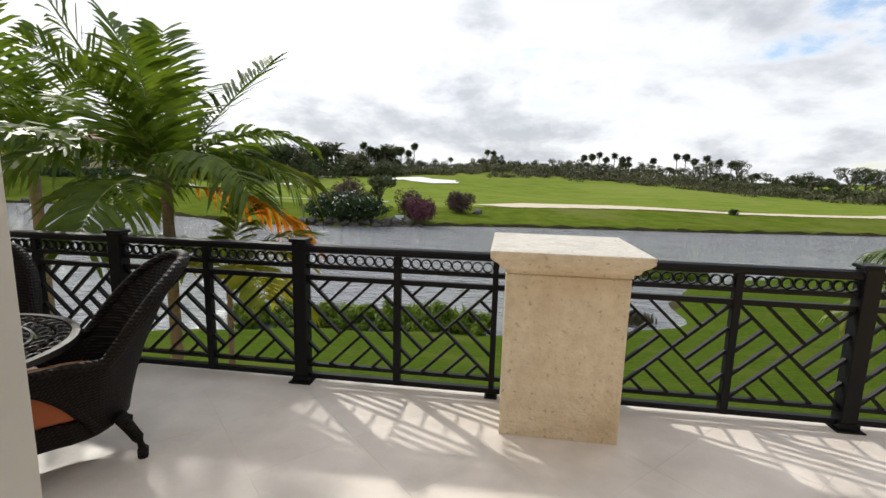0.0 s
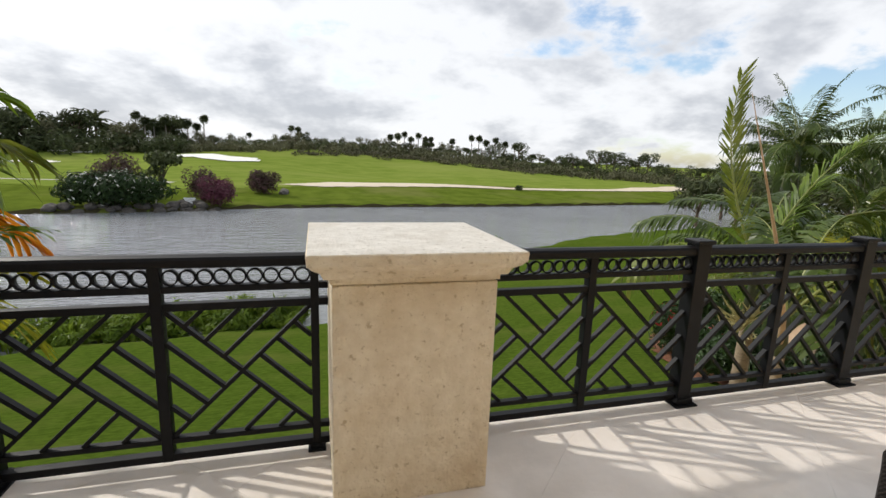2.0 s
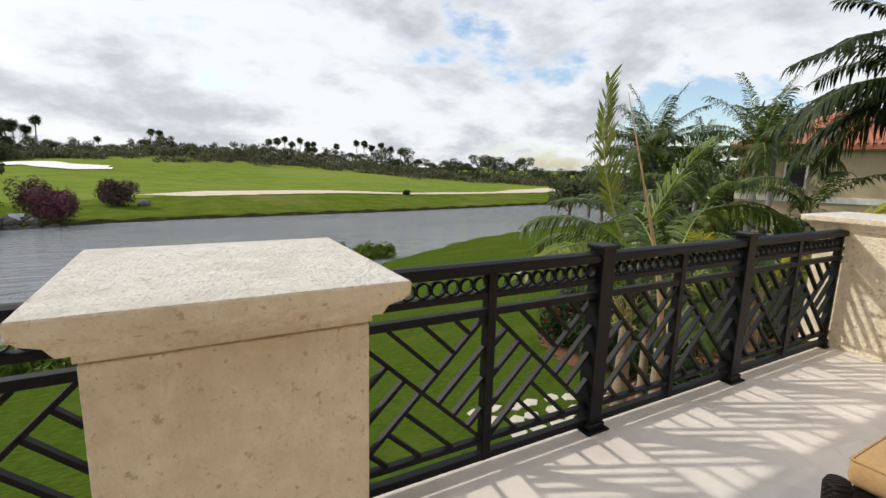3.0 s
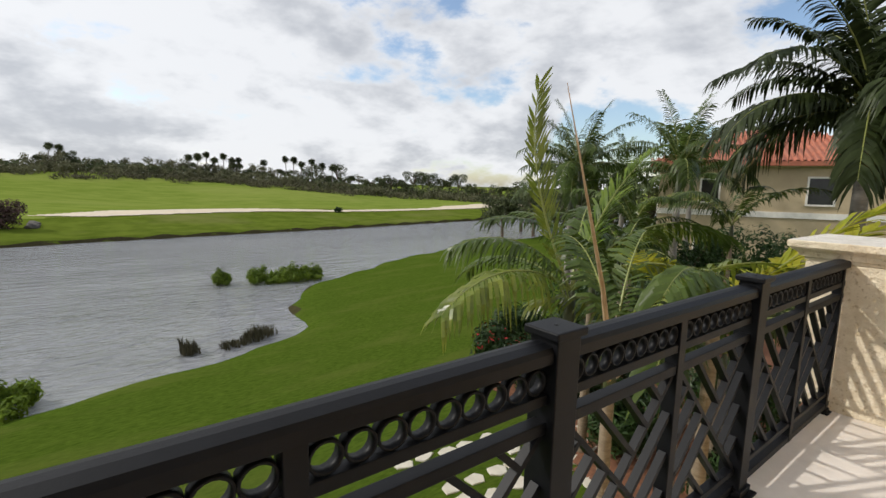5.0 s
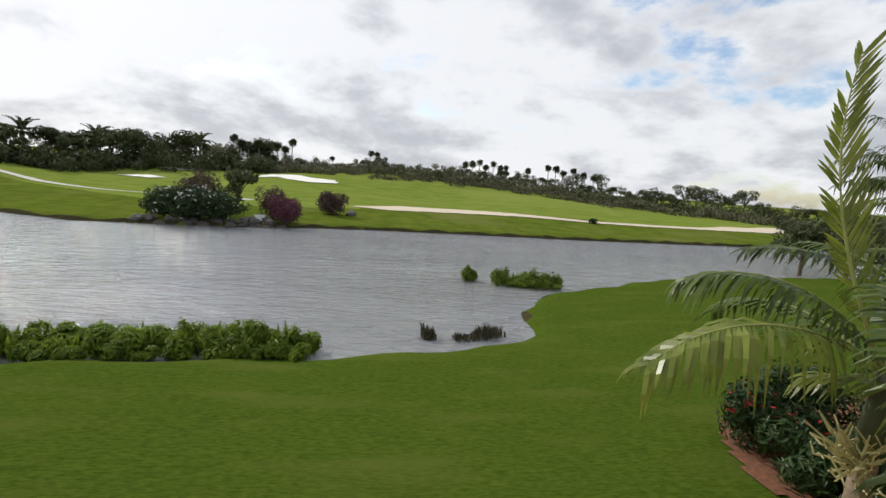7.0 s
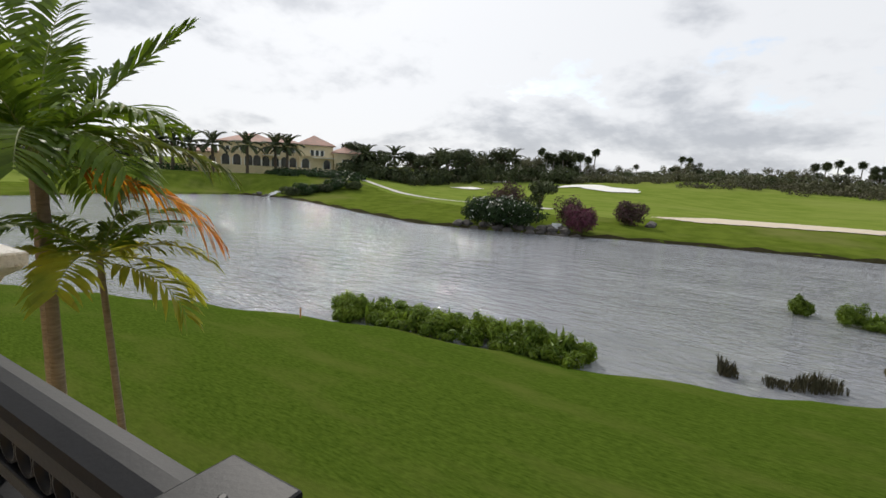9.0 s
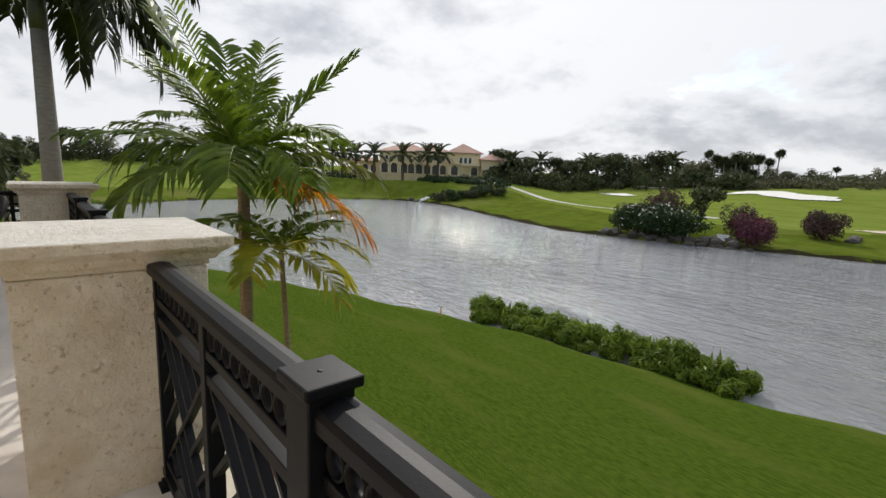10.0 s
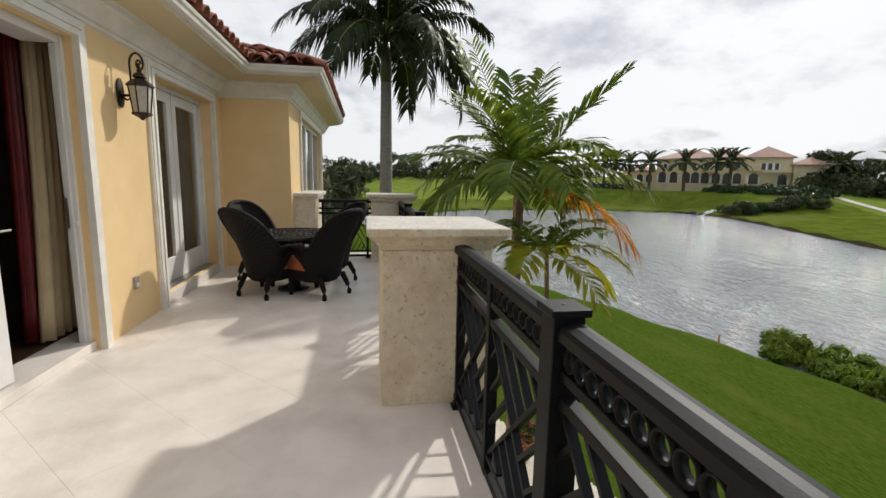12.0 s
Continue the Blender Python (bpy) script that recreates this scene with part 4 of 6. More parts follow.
def round_table(x, y):
    t = thing("round_table", pose(x, y, 0), "round cast-metal table with a filigree top", "table")
    bm = bmesh.new()
    R = 0.58
    for r0, r1, z0, z1 in ((R - 0.035, R, 0.705, 0.735), (R - 0.20, R - 0.185, 0.712, 0.731), (0.10, 0.115, 0.712, 0.731)):
        seg = 48
        rows = [[bm.verts.new((r * math.cos(2 * math.pi * k / seg), r * math.sin(2 * math.pi * k / seg), z)) for k in range(seg)] for r, z in ((r0, z0), (r1, z0), (r1, z1), (r0, z1))]
        for a, b in zip(rows, rows[1:] + rows[:1]):
            for k in range(seg):
                bm.faces.new((a[k], a[(k + 1) % seg], b[(k + 1) % seg], b[k]))
    part("rim", bm, METAL_DARK, t)
    bm = bmesh.new()
    rr = random.Random(3)
    for ring_r, count, s in ((0.512, 42, 0.036), (0.435, 36, 0.037), (0.345, 26, 0.037), (0.27, 21, 0.037), (0.19, 15, 0.037), (0.14, 11, 0.034), (0.06, 6, 0.034)):
        for k in range(count):
            a = 2 * math.pi * (k + 0.5 * (count % 2)) / count
            c = Vector((ring_r * math.cos(a), ring_r * math.sin(a), 0.722))
            th = rr.uniform(0, math.pi)
            pts = []
            for q in range(7):
                b = 2 * math.pi * q / 6
                u = s * (0.95 * math.cos(b) * math.cos(th) - 0.62 * math.sin(b) * math.sin(th))
                v = s * (0.95 * math.cos(b) * math.sin(th) + 0.62 * math.sin(b) * math.cos(th))
                pts.append(c + Vector((u, v, 0)))
            tube(pts, 0.0075, 5, bm, False)
    part("filigree", bm, METAL_DARK, t)
    part("pedestal", lathe([(0.20, 0.0), (0.20, 0.02), (0.09, 0.05), (0.05, 0.09), (0.042, 0.3), (0.055, 0.36), (0.042, 0.42), (0.042, 0.64), (0.10, 0.69), (0.16, 0.705)], 20), METAL_DARK, t, smooth=True)
    return t


round_table(-2.62, -1.04)

# ---- plants ----
PALM_GREEN = material("palm_leaf", (0.170, 0.242, 0.019), (0.070, 0.125, 0.009), 0.42, scale=2.5, spread=0.4, translucent=0.40, spec=0.28)
PALM_PALE = material("palm_leaf_silver", (0.235, 0.262, 0.040), (0.090, 0.130, 0.016), 0.32, scale=2.0, spread=0.35, translucent=0.35, spec=0.4)
PALM_YELLOW = material("palm_leaf_yellow", (0.42, 0.38, 0.03), (0.26, 0.30, 0.025), 0.5, scale=3, spread=0.3, translucent=0.45, spec=0.18)
PALM_ORANGE = material("palm_leaf_dying", (0.72, 0.34, 0.02), (0.55, 0.14, 0.015), 0.6, scale=4, spread=0.35, translucent=0.45, spec=0.18)
PALM_DARK = material("royal_palm_leaf", (0.036, 0.050, 0.014), (0.018, 0.027, 0.008), 0.45, scale=1.5, spread=0.35, translucent=0.15, spec=0.18)
PALM_MID = material("garden_royal_leaf", (0.085, 0.125, 0.022), (0.040, 0.066, 0.012), 0.38, scale=1.5, spread=0.4, translucent=0.3, spec=0.3)
RACHIS = material("palm_leaf_stalk", (0.24, 0.26, 0.07), (0.18, 0.20, 0.05), 0.5, scale=6)
TRUNK = material("ringed_palm_trunk", (0.30, 0.235, 0.165), (0.20, 0.15, 0.10), 0.9, scale=6, bump=0.6, bump_scale=18, stretch=(1, 1, 5))
TRUNK_GREY = material("grey_palm_trunk", (0.27, 0.245, 0.21), (0.20, 0.18, 0.155), 0.9, scale=5, bump=0.4, bump_scale=16, stretch=(1, 1, 4))
SHAFT_GREEN = material("green_crownshaft", (0.075, 0.085, 0.035), (0.05, 0.058, 0.024), 0.45, scale=4, stretch=(1, 1, 0.3))
BARK = material("brown_bark", (0.14, 0.10, 0.07), (0.09, 0.065, 0.045), 0.95, scale=5, bump=0.5)
LEAF_DARK = material("dark_leaves", (0.088, 0.105, 0.044), (0.048, 0.060, 0.025), 0.6, scale=0.6, spread=0.5, translucent=0.2, spec=0.18)
LEAF_OLIVE = material("olive_leaves", (0.150, 0.145, 0.082), (0.095, 0.095, 0.052), 0.7, scale=0.5, spread=0.45, translucent=0.2, spec=0.18)
LEAF_BRIGHT = material("bright_waterside_leaves", (0.185, 0.260, 0.028), (0.082, 0.135, 0.015), 0.45, scale=1.2, spread=0.5, translucent=0.38, spec=0.18)
LEAF_SHRUB = material("shrub_leaves", (0.04, 0.075, 0.020), (0.022, 0.044, 0.012), 0.4, scale=1.2, spread=0.45, translucent=0.12, spec=0.18)
BROWN_REED = material("brown_reeds", (0.115, 0.105, 0.062), (0.065, 0.062, 0.038), 0.9, scale=2, spread=0.4, spec=0.18)
PINK = material("bougainvillea_bracts", (0.23, 0.07, 0.12), (0.12, 0.06, 0.06), 0.7, scale=1.5, spread=0.45, translucent=0.2, spec=0.18)
MAUVE = material("faded_bougainvillea", (0.16, 0.085, 0.095), (0.085, 0.07, 0.045), 0.8, scale=1.5, spread=0.4, translucent=0.15, spec=0.18)
WHITE_BLOOM = material("white_blossom", (0.72, 0.71, 0.66), (0.6, 0.6, 0.55), 0.7, scale=5)
RED_BLOOM = material("red_blossom", (0.55, 0.02, 0.03), (0.42, 0.015, 0.02), 0.6, scale=5)
MULCH = material("red_brown_mulch", (0.23, 0.095, 0.045), (0.13, 0.055, 0.028), 0.95, scale=9, bump=1.0, bump_scale=30)
ROCK = material("grey_boulder", (0.115, 0.10, 0.085), (0.055, 0.05, 0.045), 0.9, scale=3, bump=0.6, bump_scale=9)
PAVER = material("cream_stepping_stone", (0.62, 0.58, 0.49), (0.54, 0.50, 0.41), 0.85, scale=5, bump=0.3, bump_scale=25)
DRY = material("dry_leaf_sheath", (0.62, 0.45, 0.30), (0.48, 0.32, 0.20), 0.7, scale=6, translucent=0.2)
CREAM_FLOWER = material("cream_flower_stalk", (0.55, 0.50, 0.26), (0.45, 0.40, 0.2), 0.7, scale=8)


def frond_mesh(key, length, e0, bend, pairs, leaf, width, hang, mat, seed, forward=0.55, side=0.0, ragged=0.12, power=1.25, start=0.14, upright=False):
    """A feather leaf: a curved stalk in the xz plane with drooping leaflets on both sides. side bends it towards +y; e0 and bend in degrees."""
    if key in MESH:
        return MESH[key]
    r = random.Random(seed)
    bm = bmesh.new()
    steps = 18
    pts, tang = [Vector((0, 0, 0))], []
    for k in range(steps):
        s = (k + 0.5) / steps
        a = radians(e0 - bend * s ** power)
        b = radians(side * s ** 1.3)
        d = Vector((math.cos(a) * math.cos(b), math.cos(a) * math.sin(b), math.sin(a)))
        tang.append(d)
        pts.append(pts[-1] + d * length / steps)
    tang.append(tang[-1])
    tube(pts, [0.020 * (1 - 0.85 * k / steps) * length / 2.4 for k in range(steps + 1)], 5, bm, False)
    for f in bm.faces:
        f.material_index = 1
    for i in range(pairs):
        s = start + (1 - start) * (i + 0.5) / pairs
        x = s * steps
        k = min(int(x), steps - 1)
        p = pts[k].lerp(pts[k + 1], x - k)
        t = tang[k]
        across = Vector((-t.y, t.x, 0))
        across = across.normalized() if across.length > 0.05 else Vector((0, 1, 0))
        if upright:
            across = t.cross(Vector((0, 1, 0)))
        up = t.cross(across).normalized()
        if up.z < 0:
            up = -up
        prof = (0.55 + 0.9 * s) if s < 0.45 else (0.955 - 1.05 * (s - 0.45) ** 1.4)
        for sgn in (1, -1):
            if r.random() < ragged * 0.4:
                continue
            ln = leaf * prof * r.uniform(0.85, 1.08) * (0.6 if upright and sgn < 0 else 1.0)
            d = (across * sgn * r.uniform(0.85, 1.1) + t * (forward + 0.5 * s) * r.uniform(0.8, 1.2) + up * r.uniform(0.05, 0.35)).normalized()
            w = (t - d * t.dot(d)).normalized() * width * r.uniform(0.8, 1.1) * 0.5
            w = w + up * width * 0.25 * sgn * r.uniform(0.2, 1)
            h = hang * r.uniform(0.7, 1.3)
            m1 = p + d * ln * 0.40 - Vector((0, 0, h * ln * 0.10))
            m2 = p + d * ln * 0.75 - Vector((0, 0, h * ln * 0.42))
            tip = p + d * ln * 0.98 - Vector((0, 0, h * ln * 0.90))
            v = [bm.verts.new(q) for q in (p - w * 0.35, p + w * 0.35, m1 - w, m1 + w, m2 - w * 0.8, m2 + w * 0.8, tip)]
            bm.faces.new((v[0], v[1], v[3], v[2]))
            bm.faces.new((v[2], v[3], v[5], v[4]))
            bm.faces.new((v[4], v[5], v[6]))
    MESH[key] = mesh_of(key, bm, (mat, RACHIS))
    return MESH[key]


def palm_trunk(t, base_z, top_z, r0, r1, mat, lean=(0, 0), rings=True, shaft=0.0):
    """Trunk from base_z to top_z below the thing's origin, with leaf scars, and a green crownshaft."""
    h = top_z - base_z
    n = max(8, int(h / 0.11)) if rings else 10
    pts, rad = [], []
    for k in range(n + 1):
        v = k / n
        pts.append((lean[0] * (v - 1), lean[1] * (v - 1), base_z + h * v))
        rad.append((r0 + (r1 - r0) * v) * (1 + (0.035 * (k % 2) if rings else 0)) * (1 + 0.35 * max(0, 0.08 - v) / 0.08))
    part("trunk", tube(pts, rad, 12), mat, t, smooth=True)
    if shaft:
        part("crownshaft", tube([(0, 0, top_z - 0.02), (0, 0, top_z + shaft * 0.3), (0, 0, top_z + shaft)], (r1 * 1.05, r1 * 1.12, r1 * 0.55), 12), SHAFT_GREEN, t, "smooth green crownshaft", True)


def palm(name, x, y, crown_z, label, fronds, trunk_r=(0.085, 0.06), mat=TRUNK, shaft=0.0, lean=(0, 0), group="", rings=True, wind=0.0):
    g = land(x, y) - 0.05
    t = thing(name, pose(x, y, g), label, "palm", group)
    palm_trunk(t, 0, crown_z - shaft - g, trunk_r[0], trunk_r[1], mat, lean, rings, shaft)
    for k, (az, me, *tilt) in enumerate(fronds):
        part("frond", me, None, t, at=pose(0, 0, crown_z - g - 0.06 + 0.03 * (k % 3), wind, 0, 0) @ pose(0, 0, 0, 0, 0, az) @ pose(0, 0, 0, tilt[0] if tilt else 0))
    return t


# three palms beside the railing, towards the far water
def garden_frond(key, length, e0, bend, mat=None, seed=1, leaf=0.78, hang=0.22, pairs=33, forward=0.38, **kw):
    return frond_mesh(key, length, e0, bend, pairs, leaf, 0.060, hang, mat or PALM_GREEN, seed, forward=forward, **kw)


palm("garden_palm", -4.2, 2.55, 1.42, "young green palm with one dying orange frond beside the railing", [
    (238, garden_frond("frond_tall_a", 2.95, 64, 4, seed=1)),
    (120, garden_frond("frond_tall_b", 2.0, 86, 25, seed=2)),
    (62, garden_frond("frond_tall_c", 2.35, 53, 12, seed=3, hang=0.15)),
    (256, garden_frond("frond_side_a", 2.2, 32, 45, seed=4, hang=0.4)),
    (84, garden_frond("frond_side_b", 1.7, 38, 45, seed=5, hang=0.4)),
    (52, garden_frond("frond_droop_a", 2.1, 26, 62, seed=6, hang=0.6, mat=PALM_PALE)),
    (50, garden_frond("frond_dying", 2.1, 0, 55, PALM_ORANGE, seed=7, hang=0.75)),
    (-25, garden_frond("frond_droop_b", 1.9, 40, 95, seed=8, hang=0.6)),
    (168, garden_frond("frond_tall_d", 2.1, 52, 50, seed=9)),
    (215, garden_frond("frond_side_c", 2.1, 42, 60, seed=10, hang=0.45)),
    (-62, garden_frond("frond_tall_e", 1.9, 66, 45, seed=11)),
    (20, garden_frond("frond_side_d", 1.9, 50, 75, seed=12, hang=0.4)),
    (285, garden_frond("frond_side_e", 1.9, 18, 70, seed=13, hang=0.6)),
    (255, MESH["frond_tall_e"]), (100, MESH["frond_tall_e"]), (195, MESH["frond_tall_b"]), (5, MESH["frond_droop_b"]), (248, MESH["frond_droop_b"]), (140, MESH["frond_side_e"]),
], (0.085, 0.062), group="palms by the terrace")
palm("garden_palm", -7.1, 3.45, 1.75, "tall young green palm behind another palm", [
    (-70, MESH["frond_tall_a"]), (110, MESH["frond_tall_b"]), (180, MESH["frond_tall_d"]), (240, MESH["frond_tall_c"]), (30, MESH["frond_side_a"]), (300, MESH["frond_side_c"]),
    (0, MESH["frond_tall_e"]), (150, MESH["frond_droop_a"]), (200, MESH["frond_side_e"]), (-35, MESH["frond_droop_b"]), (65, MESH["frond_droop_a"]), (-100, MESH["frond_side_e"]), (265, MESH["frond_side_a"]), (85, MESH["frond_side_c"])], (0.095, 0.07), group="palms by the terrace")
SM = [garden_frond(f"frond_small_{k}", 1.3, e, b, PALM_YELLOW if k >= 2 else PALM_GREEN, seed=20 + k, leaf=0.56, hang=0.4, pairs=22) for k, (e, b) in enumerate(((76, 30), (50, 60), (26, 70), (0, 70)))]
palm("small_garden_palm", -3.62, 2.85, 0.28, "small slender palm with yellowing lower fronds", [(80, SM[0]), (20, SM[1]), (110, SM[1]), (200, SM[1]), (285, SM[1]), (60, SM[2]), (150, SM[2]), (320, SM[2]), (80, SM[3]), (30, SM[3]), (240, SM[2])],
     (0.055, 0.035), lean=(0.25, -0.35), group="palms by the terrace")

# palms at the lawn's other side, blown by the wind
big = palm("windblown_palm", 7.25, 4.2, -0.12, "windblown palm with a ringed trunk and pale drooping fronds", [
    (128, frond_mesh("wind_up", 3.4, 67, -32, 60, 0.66, 0.036, 0.04, PALM_PALE, 31, forward=1.5, ragged=0.5, power=1.7, upright=True)),
    (178, frond_mesh("wind_left", 2.75, 34, 78, 46, 0.62, 0.056, 1.15, PALM_PALE, 32, forward=0.25)),
    (152, frond_mesh("wind_left_up", 2.3, 58, 88, 40, 0.55, 0.054, 1.1, PALM_MID, 33)),
    (-30, frond_mesh("wind_right", 3.2, 60, 95, 46, 0.66, 0.056, 0.9, PALM_MID, 34)),
    (-75, frond_mesh("wind_right_b", 2.7, 45, 95, 42, 0.62, 0.056, 0.95, PALM_PALE, 35)),
    (30, frond_mesh("wind_back", 2.9, 60, 75, 42, 0.62, 0.054, 0.7, PALM_MID, 36)),
    (95, frond_mesh("wind_back_b", 2.6, 35, 80, 40, 0.60, 0.054, 0.8, PALM_MID, 37)),
    (-10, frond_mesh("wind_right_up", 2.9, 72, 40, 48, 0.72, 0.05, 0.25, PALM_GREEN, 38, forward=1.3)),
], (0.17, 0.105), TRUNK, 0.95, group="palms on the lawn's edge")
bm = bmesh.new()
rr = random.Random(5)
for k in range(34):
    a, e = rr.uniform(150, 260), rr.uniform(-25, 55)
    d = Vector((math.cos(radians(a)) * math.cos(radians(e)), math.sin(radians(a)) * math.cos(radians(e)), math.sin(radians(e))))
    p0 = Vector((0, 0, 0)) + d * 0.08
    p1 = p0 + d * rr.uniform(0.25, 0.42)
    p2 = p1 + d * 0.14 + Vector((rr.uniform(-0.1, 0.1), rr.uniform(-0.1, 0.1), rr.uniform(-0.02, 0.14)))
    tube([p0, p1, p2], (0.016, 0.013, 0.008), 5, bm)
    for q in (0.5, 0.8):
        tube([p0.lerp(p1, q), p0.lerp(p1, q) + Vector((rr.uniform(-0.12, 0.12), rr.uniform(-0.12, 0.12), rr.uniform(0.0, 0.16)))], (0.011, 0.007), 4, bm)
part("flower_stalk", bm, CREAM_FLOWER, big, "branched cream flower stalk", at=pose(-0.10, -0.05, -1.12 - (land(7.25, 4.2) - 0.05)))
spear = palm("spear_palm", 5.95, 2.6, -0.35, "slender palm with a tall unopened spear leaf", [
    (20, frond_mesh("spear_side_a", 2.6, 66, 75, 36, 0.64, 0.056, 0.8, PALM_MID, 41)),
    (-35, frond_mesh("spear_side_b", 2.7, 60, 85, 36, 0.64, 0.056, 0.8, PALM_PALE, 42)),
    (60, frond_mesh("spear_side_c", 2.3, 68, 80, 36, 0.64, 0.056, 0.8, PALM_MID, 43)),
], (0.10, 0.065), TRUNK, 0.55, group="palms on the lawn's edge")
g0 = land(5.95, 2.6) - 0.05
part("spear_leaf", tube([(0, 0, -0.9 - g0), (-0.10, -0.03, -0.35 - g0), (-0.48, -0.14, 0.45 - g0), (-1.10, -0.32, 1.40 - g0), (-1.70, -0.5, 2.30 - g0)], (0.044, 0.040, 0.026, 0.013, 0.003), 8), DRY, spear, "tan unopened spear leaf", True)
bm = bmesh.new()
row = None
for k in range(9):
    v = k / 8
    c = Vector((0.10 + 0.75 * v, -0.25 * v, -0.75 + 0.42 * math.sin(v * 2.4) - 0.55 * v * v))
    w = 0.11 * math.sin(math.pi * min(0.98, 0.12 + v * 0.88)) + 0.004
    new_row = [bm.verts.new(c + Vector((0, s * w, abs(s) * 0.03))) for s in (-1, 0, 1)]
    if row:
        bm.faces.new((row[0], new_row[0], new_row[1], row[1]))
        bm.faces.new((row[1], new_row[1], new_row[2], row[2]))
    row = new_row
part("dry_sheath", bm, DRY, spear, "curled dry leaf sheath", True, at=pose(0, 0, -g0))
for x, y, z, az in ((9.4, 5.3, -0.35, 40), (8.3, 2.9, -1.3, 200), (12.4, 4.4, -1.5, 300), (10.8, 3.2, -1.6, 120), (13.6, 7.2, -0.5, 15), (16.4, 8.6, 0.2, 70), (18.4, 6.2, 0.4, 160)):
    palm("feather_palm", x, y, z, "green feather palm among the shrubs", [
        (az, MESH["wind_right"]), (az + 62, MESH["spear_side_a"]), (az + 118, MESH["wind_back"]), (az + 175, MESH["spear_side_c"]), (az + 232, MESH["wind_back_b"]), (az + 290, MESH["spear_side_b"]),
        (az + 330, MESH["wind_left_up"])], (0.11, 0.07), TRUNK, 0.5, group="palms on the lawn's edge")
YOUNG = [frond_mesh(f"young_{k}", 2.3, e, b, 38, 0.62, 0.075, 0.25, PALM_YELLOW, 51 + k, forward=0.9) for k, (e, b) in enumerate(((42, 22), (56, 30), (28, 25)))]
palm("feather_palm", 7.0, 1.95, -0.05, "bright green young palm behind the end pillar", [(-32, YOUNG[0]), (-55, YOUNG[1]), (-8, YOUNG[2]), (60, YOUNG[2]), (190, MESH["wind_left_up"])],
     (0.10, 0.07), group="palms on the lawn's edge")

# royal palms
ROYAL = [frond_mesh(f"royal_{k}", 3.9, e, b, 62, 0.78, 0.082, hg, PALM_DARK, 70 + k, forward=0.35) for k, (e, b, hg) in enumerate(((72, 60, 0.7), (52, 85, 0.9), (30, 95, 1.1), (8, 85, 1.2), (82, 30, 0.5)))]


ROYAL_GARDEN = [frond_mesh(f"royal_garden_{k}", 3.3, e, b, 46, 0.66, 0.052, hg, PALM_MID, 80 + k, forward=0.35) for k, (e, b, hg) in enumerate(((72, 60, 0.7), (52, 85, 0.9), (30, 95, 1.1), (82, 30, 0.5)))]


def royal_palm(x, y, crown_z, r, label, turn=0, group="royal palms", garden=False, wind=0.0):
    fr = []
    rr = random.Random(int(abs(x * 13 + y * 7)) + turn)
    for k, (me, n) in enumerate(zip(ROYAL_GARDEN, (4, 5, 4, 2)) if garden else zip(ROYAL, (6, 8, 8, 6, 3))):
        fr += [(turn + 360 * i / n + k * 31 + rr.uniform(-12, 12), me) for i in range(n)]
    return palm("royal_palm", x, y, crown_z, label, fr, (r * 1.15, r * 0.72), TRUNK_GREY, 1.5, group=group, rings=False, wind=wind)


royal_palm(-13.2, 0.62, 6.2, 0.25, "tall royal palm with a smooth grey trunk", wind=-13.0)
royal_palm(16.2, 2.6, 3.5, 0.22, "tall royal palm with wind-swept dark fronds", 40)
for x, y, z in ((20.6, 9.2, 2.4), (18.6, 12.6, 2.3), (19.5, 13.7, 1.6), (22.5, 15.6, 1.9), (29.5, 17.2, 2.0), (29.0, 12.6, 2.2)):
    royal_palm(x, y, z, 0.18, "royal palm with feathery green fronds beyond the garden", int(x * 3), garden=True)


# shrubs and trees out of many single leaves
def leaf_cloud(lumps, count, leaf, seed, bm=None, flat=0.55, aspect=0.5):
    """Leaves on a set of lumps (x, y, z, rx, ry, rz), each a small folded blade."""
    bm = bm or bmesh.new()
    r = random.Random(seed)
    total = sum(l[3] * l[4] + l[4] * l[5] for l in lumps)
    for cx, cy, cz, rx, ry, rz in lumps:
        for _ in range(max(6, int(count * (rx * ry + ry * rz) / total))):
            u = Vector((r.gauss(0, 1), r.gauss(0, 1), r.gauss(0, 1))).normalized()
            k = r.uniform(0.62, 1.06)
            p = Vector((cx + u.x * rx * k, cy + u.y * ry * k, cz + u.z * rz * k))
            nrm = (u + Vector((r.uniform(-1, 1), r.uniform(-1, 1), r.uniform(-0.5, 1))) * flat).normalized()
            d = nrm.cross(Vector((r.uniform(-1, 1), r.uniform(-1, 1), r.uniform(-1, 1)))).normalized()
            w = nrm.cross(d) * leaf * aspect * r.uniform(0.6, 1.1)
            d = d * leaf * r.uniform(0.6, 1.2)
            bm.faces.new([bm.verts.new(q) for q in (p - d, p + w * 0.6 + nrm * leaf * 0.1, p + d, p - w * 0.6 + nrm * leaf * 0.1)])
    return bm


def lumps_for(r, rx, ry, h, n, low=0.35):
    return [(r.uniform(-rx, rx) * 0.62, r.uniform(-ry, ry) * 0.62, h * r.uniform(low, 0.75), rx * r.uniform(0.3, 0.5), ry * r.uniform(0.3, 0.5), h * r.uniform(0.2, 0.34)) for _ in range(n)]


